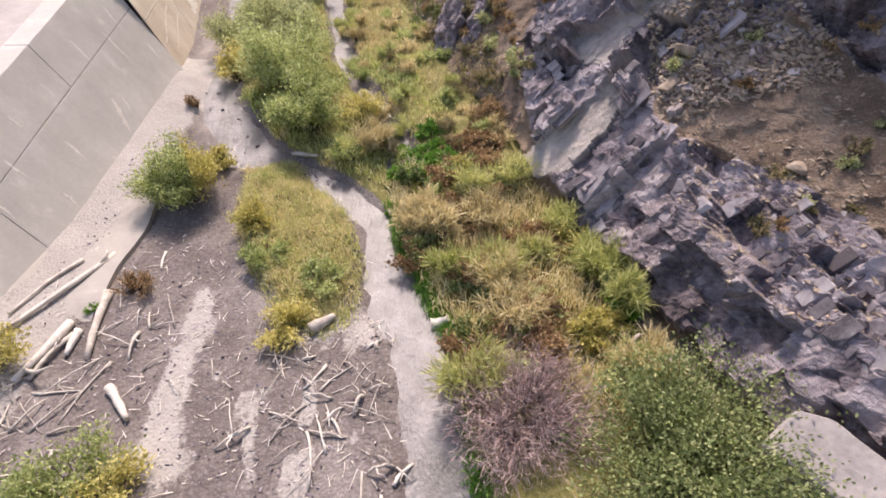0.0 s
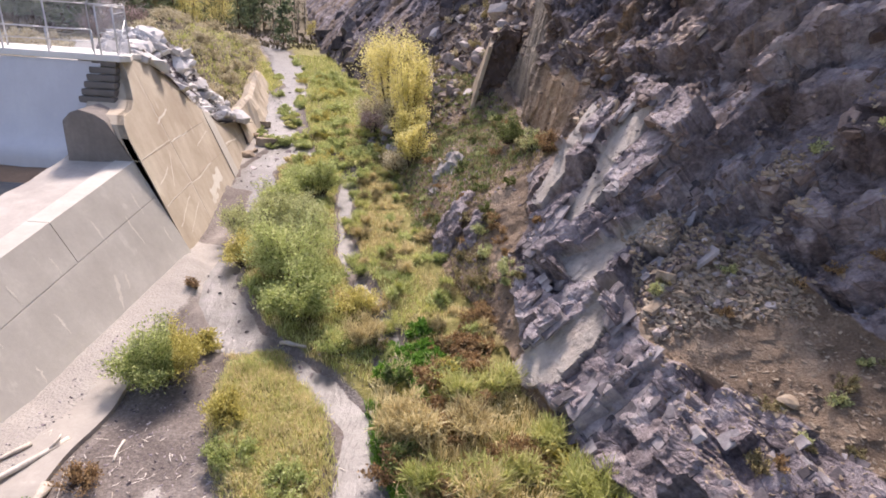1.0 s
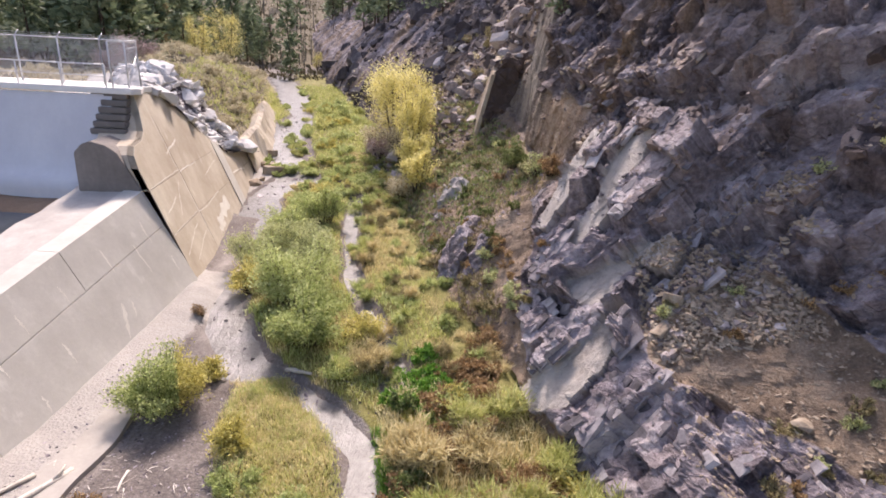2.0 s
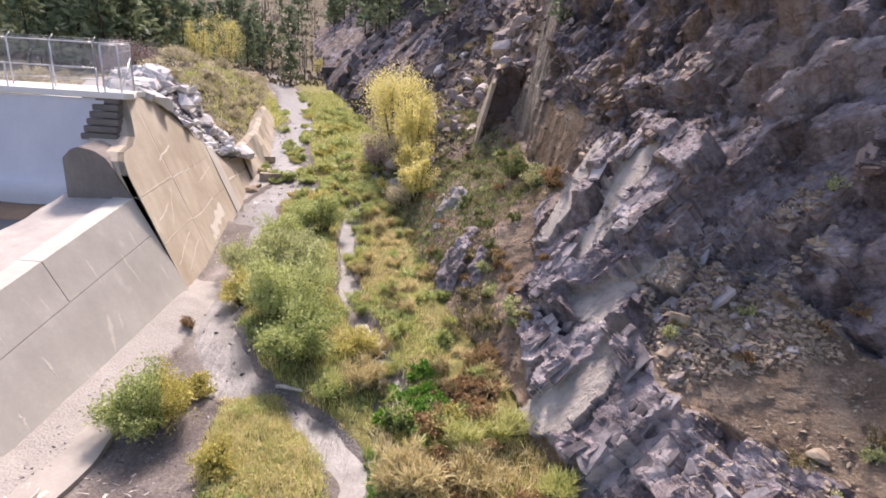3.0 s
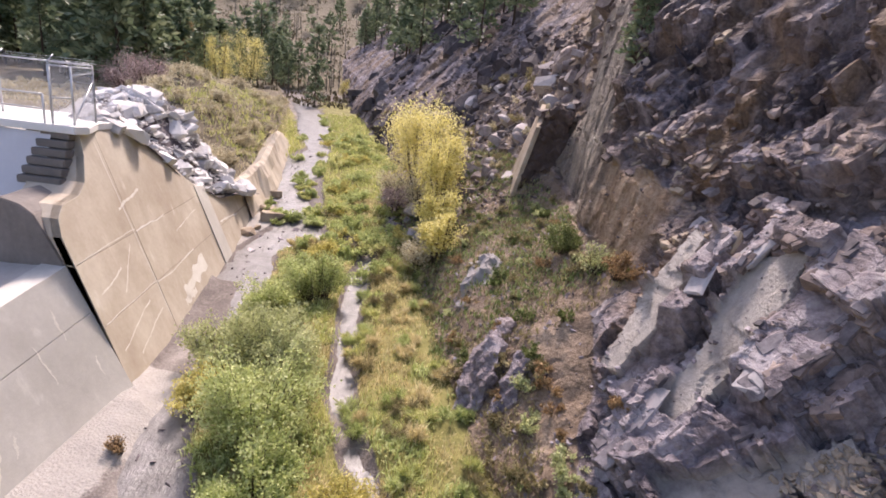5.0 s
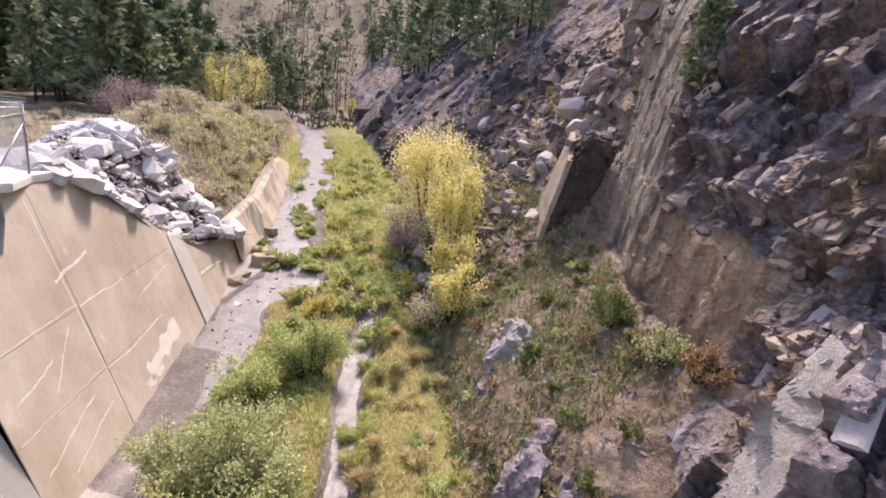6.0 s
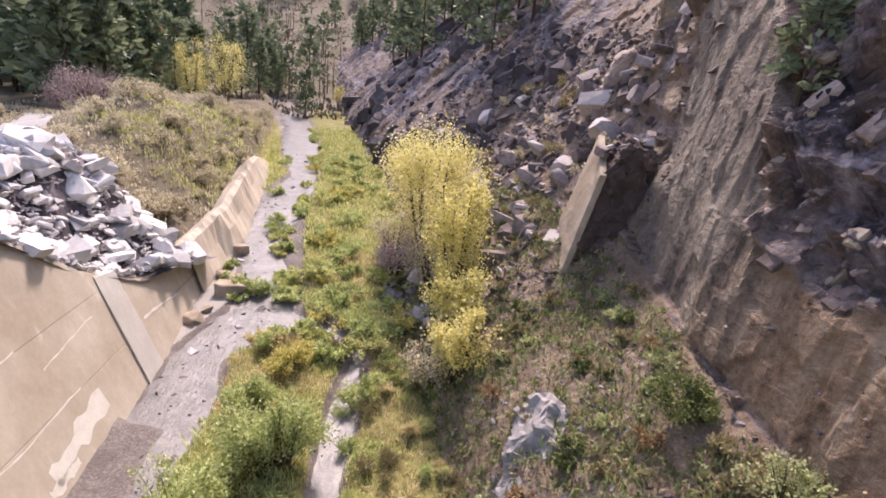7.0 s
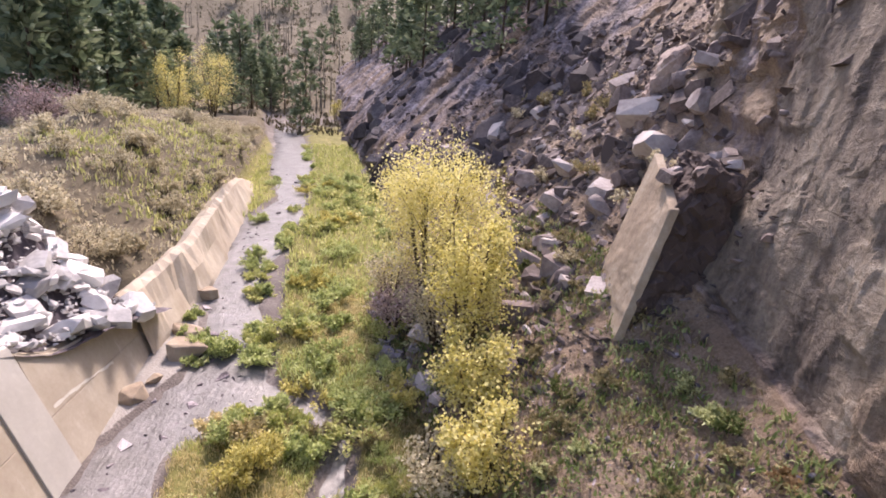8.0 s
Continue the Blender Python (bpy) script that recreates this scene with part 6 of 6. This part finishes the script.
# ---- conifers ----
def conifer_meshes(seed, height=10.0, leaves=680, leaf=0.86):
    rng = np.random.default_rng(seed)
    trunk = tube("trunk", [(0, 0, 0), (0.03, 0.02, height * 0.5), (0, 0, height)], [0.16, 0.10, 0.02], BARK, 6)
    nb = 74
    h = height * (0.14 + 0.84 * rng.uniform(0, 1, nb) ** 0.9)
    r = (height - h) * 0.31 * rng.uniform(0.5, 1.15, nb) + 0.25
    a = rng.uniform(0, 2 * math.pi, nb)
    A = np.stack([0 * a, 0 * a, h], 1)
    C = np.stack([np.cos(a) * r, np.sin(a) * r, h - 0.12 * r + 0.1], 1)
    s = rng.integers(0, nb, leaves)
    t = rng.uniform(0.2, 1.05, leaves)[:, None]
    Pn = A[s] + (C[s] - A[s]) * t + rng.normal(size=(leaves, 3)) * np.array([0.18, 0.18, 0.12])
    Dn = (C[s] - A[s]) / (np.linalg.norm(C[s] - A[s], axis=1)[:, None]) + rng.normal(size=(leaves, 3)) * 0.5 + np.array([0, 0, 0.25])
    Dn /= np.linalg.norm(Dn, axis=1)[:, None]
    V, F = leaf_quads(Pn, Dn, leaf, leaf * 0.22, rng)
    return trunk, np_mesh("crown", V, F, NEEDLE)


def conifer(seed, at, leaves=680, leaf=0.86):
    o = thing("pine_tree", "dark green pine on the valley side", "tree", "valley pines", at=at)
    tr, cr = conifer_meshes(seed, 10.0, leaves, leaf)
    part("trunk", tr, o)
    part("crown", cr, o)
    return o


random.seed(31)
first = [conifer(500 + i, p) for i, p in enumerate(((-38, 76, 0), (-44, 72, 0), (-40, 84, 0), (-50, 80, 0)))]
first += [conifer(520 + i, p, 320, 1.0) for i, p in enumerate(((-60, 130, 0), (-44, 150, 0), (-80, 140, 0), (-50, 180, 0)))]
for o in first:
    o.location.z = ground_z(o.location.x, o.location.y) - 0.2


def plant_pine(i, x, y, z, k):
    c = copy_thing(first[i % 4 + (4 if y > 104 else 0)], pose(x, y, z - 0.2, 0, 0, random.uniform(0, 360)))
    c.scale = (k * 0.95, k * 0.95, k)


n = 0
while n < 120:
    x, y = random.uniform(-90, -34), random.uniform(62, 112)
    if x < -0.52 * y + 1 and not (abs(x + 0.9 * y - 2) < 3.5 and y < 80):
        plant_pine(n, x, y, ground_z(x, y), random.uniform(0.95, 1.7))
        n += 1
for i in range(55):
    y = random.uniform(104, 250)
    x = random.uniform(-0.75 * y, 0.12 * y - 20)
    plant_pine(i, x, y, ground_z(x, y), random.uniform(0.7, 1.4))
for i in range(48):
    y = random.uniform(66, 140)
    x = float(toe_line(y)) + random.uniform(7, 26)
    plant_pine(i, x, y, max(ground_z(x, y), slope_z(x, y)), random.uniform(0.6, 1.1))
for i in range(12):
    x, y = random.uniform(-46, -24), random.uniform(92, 135)
    plant_pine(i, x, y, ground_z(x, y), random.uniform(0.7, 1.25))
pl = []
for i in range(300):
    y = random.uniform(100, 240)
    x = random.uniform(-0.8 * y, 0.1 * y - 16)
    pl.append((x, y, ground_z(x, y)))
V, F = [], []
for x, y, z in pl:
    k, h = len(V), random.uniform(4, 10)
    for hh, r in ((-0.3, 0.13), (h, 0.04)):
        V += [(x + r, y, z + hh), (x - r * 0.5, y + r * 0.87, z + hh), (x - r * 0.5, y - r * 0.87, z + hh)]
    F += [(k + j, k + (j + 1) % 3, k + 3 + (j + 1) % 3, k + 3 + j) for j in range(3)]
tagged(new("dead_snag_stand", np_mesh("dead_snag_stand", V, F, SNAG)), "bare grey dead trunks over the far hillside", "trees", kind="stuff")
grass("hillside_brush", "dry brown brush on the far hillside", np.array([(x, y, ground_z(x, y)) for y, x in ((q, random.uniform(-0.85 * q, 0.15 * q)) for q in (random.uniform(92, 240) for _ in range(5000)))]), 0.9, HILL_BRUSH, 4, 0.8, 415, 0.15)
plant_pine(2, 5.1, 29.6, 12.7, 0.38)
plant_pine(1, 8.6, 33.0, slope_z(8.6, 33.0), 0.5)


# ---- loose rock on slopes, in the creek and on the bench ----
def heap(name, label, category, places, meshes, sizes, tilt=30, sink=0.15):
    o = thing(name, label, category, at=places[0])
    for i, (p, sz) in enumerate(zip(places, sizes)):
        lay(o, meshes[i % len(meshes)], (p[0], p[1], p[2] - sink * sz * 0.3), sz, tilt)
    return o


def rubble(name, label, places, sizes, material, seed):
    """Many small stones as one: angular hulls turned every way."""
    rng = np.random.default_rng(seed)
    base = []
    for k in range(4):
        me = stone_mesh("chip", 700 + k, material, 0.5, 9)
        me.calc_loop_triangles()
        base.append((np.array([tuple(v.co) for v in me.vertices]), np.array([tuple(t.vertices) for t in me.loop_triangles])))
        bpy.data.meshes.remove(me)
    V, F, off = [], [], 0
    for i, (p, sz) in enumerate(zip(places, sizes)):
        v, f = base[i % 4]
        m = np.array(Euler(rng.uniform(-0.6, 0.6, 3) + (0, 0, rng.uniform(0, 6.28))).to_matrix())
        V.append(v @ m.T * sz + p)
        F.append(f + off)
        off += len(v)
    return tagged(new(name, np_mesh(name, np.concatenate(V), np.concatenate(F), material)), label, "stones", kind="stuff")


random.seed(77)
pl, sz = [], []
while len(pl) < 285:
    y = random.uniform(36, 62)
    t = random.random()
    x = float(toe_line(y)) + 0.6 + 11 * t
    z = slope_z(x, y)
    if z > 17:
        continue
    pl.append((x, y, z))
    sz.append(0.4 + 1.35 * random.random() ** 3)
heap("talus", "tumbled grey-purple talus blocks on the slope", "talus", pl, TALUS, sz, 40)
pl, sz = [], []
for i in range(5200):
    y = random.uniform(34, 66)
    x = float(toe_line(y)) + 14 * random.random()
    pl.append((x, y, slope_z(x, y)))
    sz.append(0.15 + 0.5 * random.random() ** 2.5)
rubble("talus_rubble", "small grey rubble on the far slope", pl, sz, TALUS_STONE, 78)
pl, sz = [], []
for i in range(70):
    y = random.uniform(37, 44.5)
    x = float(toe_line(y)) + random.uniform(-1.1, 0.8)
    pl.append((x, y, slope_z(x, y)))
    sz.append(0.25 + 0.6 * random.random() ** 2)
heap("gully_stone_band", "grey stones along the slope foot", "stones", pl, GREYS, sz, 30)
pl, sz = [], []
for i in range(290):
    x, y = random.uniform(5.8, 9.6), random.uniform(12.6, 15.0)
    if random.random() < 0.3 * (x - 5.8) / 3.8:
        continue
    pl.append((x, y, slope_z(x, y)))
    sz.append(0.12 + 0.2 * random.random() ** 2)
heap("scree_fan", "brown and grey broken stones under the cliff", "scree", pl, TALUS + TANS, sz, 40)
pl, sz = [], []
for i in range(3000):
    x, y = random.uniform(5.5, 12.5), random.uniform(6, 15.4)
    pl.append((x, y, slope_z(x, y)))
    sz.append(0.05 + 0.16 * random.random() ** 3)
for i in range(2200):
    x, y = random.uniform(5.6, 9.8), random.uniform(12.4, 15.4)
    pl.append((x, y, slope_z(x, y) + 0.02))
    sz.append(0.08 + 0.2 * random.random() ** 2)
rubble("scree_rubble", "small brown stones on the dusty bench", pl, sz, TAN_STONE, 79)
pl, sz = [], []
for i in range(1500):
    y = random.uniform(16, 37)
    x = float(toe_line(y)) + random.uniform(0.2, 6)
    pl.append((x, y, slope_z(x, y)))
    sz.append(0.06 + 0.22 * random.random() ** 3)
rubble("slope_rubble", "small stones on the brown slope", pl, sz, STONE, 80)
pl, sz = [], []
for i in range(4200):
    x, y = random.uniform(-10.5, -0.6), random.uniform(3.5, 15)
    if in_isle(np.array(x), np.array(y)) > 0:
        continue
    pl.append((x, y, ground_z(x, y)))
    sz.append(0.035 + 0.10 * random.random() ** 3)
rubble("gravel_rubble", "scattered pebbles on the gravel flat", pl, sz, STONE, 81)
for i, (x, y, k) in enumerate(((6.5, 13.9, 0.7), (8.4, 10.5, 0.55), (5.9, 13.2, 0.6))):
    o = lay(None, TANS[i], (x, y, slope_z(x, y) + 0.08), k, 15, "boulder")
    tagged(o, "tan angular boulder on the dusty bench", "rock")
pl, sz = [], []
for i in range(110):
    y = random.uniform(19, 70)
    c = float(np.interp(y, [p[1] for p in MAIN[::-1]], [p[0] for p in MAIN[::-1]]))
    x = c + random.uniform(-2.2, 2.2)
    if x < float(wall_line(y)) + 0.5 or (y < 34 and random.random() < 0.5):
        continue
    pl.append((x, y, float(creek_level(y))))
    sz.append(0.18 + 0.6 * random.random() ** 2.5)
heap("creek_stone_field", "dark wet stones standing in the creek", "stones", pl, GREYS, sz, 20, 0.5)
for i, (x, y, k) in enumerate(((-13.6, 38.9, 1.9), (-14.0, 36.2, 1.3), (-14.3, 40.4, 1.5), (-13.9, 37.4, 0.9), (-15.2, 43.6, 1.3))):
    o = lay(None, TANS[i % 4], (x, y, float(creek_level(y)) + 0.12), k, 10, "boulder")
    tagged(o, "flat pale tan boulder at the creek edge", "rock", "creek edge boulders")


pl, sz = [], []
for i in range(2200):
    y = random.uniform(26.0, 39.0)
    x = -14.95 - pile_back(y) * random.random() ** 1.1
    pl.append((x, y, pile_z(x, y) + random.uniform(-0.12, 0.1)))
    sz.append(0.12 + 0.3 * random.random() ** 2)
rubble("pile_rubble", "small pale broken stone between the heaped blocks", pl, sz, PALE_STONE, 82)
pl, sz = [], []
for i in range(420):
    y = random.uniform(14, 60)
    c = float(np.interp(y, [p[1] for p in MAIN[::-1]], [p[0] for p in MAIN[::-1]]))
    pl.append((c + random.gauss(0, 1.0), y, float(creek_level(y)) - 0.02))
    sz.append(0.1 + 0.22 * random.random() ** 2)
rubble("creek_rubble", "small dark wet stones in the creek", pl, sz, STONE, 83)


# ---- driftwood ----
def driftwood(label, a, b, r, seed, lift=0.0, forks=0, name="driftwood_log"):
    """A weathered log or branch lying between two places, bent, tapered, with broken side limbs."""
    rng = random.Random(seed)
    o = thing(name, label, "driftwood", "driftwood on the gravel" if name != "driftwood_log" else "", at=(a[0], a[1], ground_z(a[0], a[1])))
    pts, rad = [], []
    n = 6
    bend = rng.uniform(-0.09, 0.09) * (0.4 if r > 0.06 else 1) * math.hypot(b[0] - a[0], b[1] - a[1])
    for k in range(n + 1):
        t = k / n
        x, y = a[0] + (b[0] - a[0]) * t - (b[1] - a[1]) * 0.0 + bend * math.sin(t * 3.1), a[1] + (b[1] - a[1]) * t + rng.uniform(-0.02, 0.02)
        pts.append(Vector((x - a[0], y - a[1], ground_z(x, y) - o.location.z + r * 0.75 + lift * math.sin(t * 3.1))))
        rad.append(r * (1 - 0.45 * t) * rng.uniform(0.85, 1.12))
    part("stem", tube("stem", pts, rad, DRIFT, 8), o)
    for k in range(forks):
        p = pts[rng.randint(1, n - 1)]
        ang = rng.uniform(0, 6.28)
        ln = rng.uniform(2.5, 6) * r + 0.15
        q = p + Vector((math.cos(ang) * ln * 0.6, math.sin(ang) * ln * 0.6, ln * rng.uniform(0.0, 0.35)))
        e = p + Vector((math.cos(ang + 0.4) * ln, math.sin(ang + 0.4) * ln, ln * rng.uniform(0.0, 0.5)))
        part("limb", tube("limb", [p, q, e], [r * 0.5, r * 0.35, r * 0.12], DRIFT, 6), o)
    return o


rngd = np.random.default_rng(93)
A = np.array([(x, y, ground_z(x, y) + 0.025) for x, y in ((rngd.uniform(-10.3, -0.9), rngd.uniform(3.6, 11.5)) for _ in range(520)) if in_isle(np.array(x), np.array(y)) < 0])
th, ln = rngd.uniform(0, 6.28, len(A)), 0.08 + 0.4 * rngd.uniform(size=len(A)) ** 2
C = A + np.stack([np.cos(th) * ln, np.sin(th) * ln, rngd.uniform(0, 0.05, len(A))], 1)
V, F, K = stem_strips(A, (A + C) / 2 + rngd.normal(size=A.shape) * 0.02, C, 0.014, rngd)
tagged(new("driftwood_debris", np_mesh("driftwood_debris", V, F, DRIFT)), "small bleached sticks strewn over the gravel", "driftwood", kind="stuff")
BL = "bleached driftwood log on gravel"
driftwood(BL, (-8.75, 9.3), (-8.3, 7.3), 0.12, 1)
driftwood(BL, (-9.2, 8.3), (-9.55, 6.6), 0.12, 2, 0.05, 1)
driftwood(BL, (-9.0, 8.0), (-9.3, 6.7), 0.07, 3, 0.08, 2)
driftwood(BL, (-8.9, 8.1), (-8.85, 7.4), 0.11, 4)
driftwood("short bleached log with a dark broken end", (-7.45, 6.5), (-6.7, 5.75), 0.11, 5)
driftwood("long grey-brown trunk lying along the silt", (-9.2, 10.7), (-10.5, 7.8), 0.09, 6, 0.05, 2)
driftwood("grey-brown trunk along the wall foot", (-9.9, 10.4), (-10.7, 8.4), 0.06, 7, 0.03, 1)
driftwood("thick brown log at the island tip", (-3.3, 8.05), (-2.75, 8.45), 0.17, 8)
driftwood("brown log half in the channel", (-5.2, 15.4), (-4.25, 15.05), 0.09, 9)
driftwood("thin bleached log over the rivulet mouth", (-1.75, 12.7), (-1.35, 12.0), 0.05, 10)
driftwood("short grey log at the water edge", (-0.35, 8.35), (0.05, 8.4), 0.16, 11)
driftwood("thin grey pole along the bank", (0.0, 8.1), (0.4, 7.0), 0.045, 12)
driftwood("thin pale pole on gravel", (-7.9, 10.9), (-7.75, 10.2), 0.04, 13)
driftwood("fallen grey trunk below the rock", (3.6, 6.6), (4.5, 7.6), 0.07, 14, 0.5)
driftwood("fallen grey trunk below the rock", (4.3, 7.3), (4.9, 6.1), 0.07, 15, 0.6)
random.seed(90)
for i, (cx, cy, n, spread, ln) in enumerate(((-3.1, 5.9, 9, 0.55, 0.9), (-1.9, 6.8, 7, 0.5, 0.8), (-2.0, 5.4, 9, 0.55, 0.8), (-1.1, 4.8, 5, 0.4, 0.8), (-1.6, 8.2, 6, 0.4, 0.5), (-3.0, 7.1, 5, 0.35, 0.6),
                                          (-4.2, 7.6, 5, 0.35, 0.9), (-9.3, 6.6, 8, 0.5, 0.8), (-7.7, 8.5, 5, 0.35, 0.8), (-7.3, 7.3, 6, 0.7, 1.1), (-9.9, 5.6, 6, 0.6, 0.9), (-8.6, 4.9, 6, 0.6, 0.8))):
    for k in range(n):
        x, y, a = cx + random.gauss(0, spread), cy + random.gauss(0, spread * 0.8), random.uniform(0, 6.28)
        d = ln * random.uniform(0.5, 1.6)
        driftwood("bleached driftwood branch in a tangle on gravel", (x, y), (x + math.cos(a) * d, y + math.sin(a) * d), 0.012 + 0.035 * random.random() ** 2, 100 + i * 20 + k, random.uniform(0, 0.2), random.randint(0, 3), "driftwood_branch")
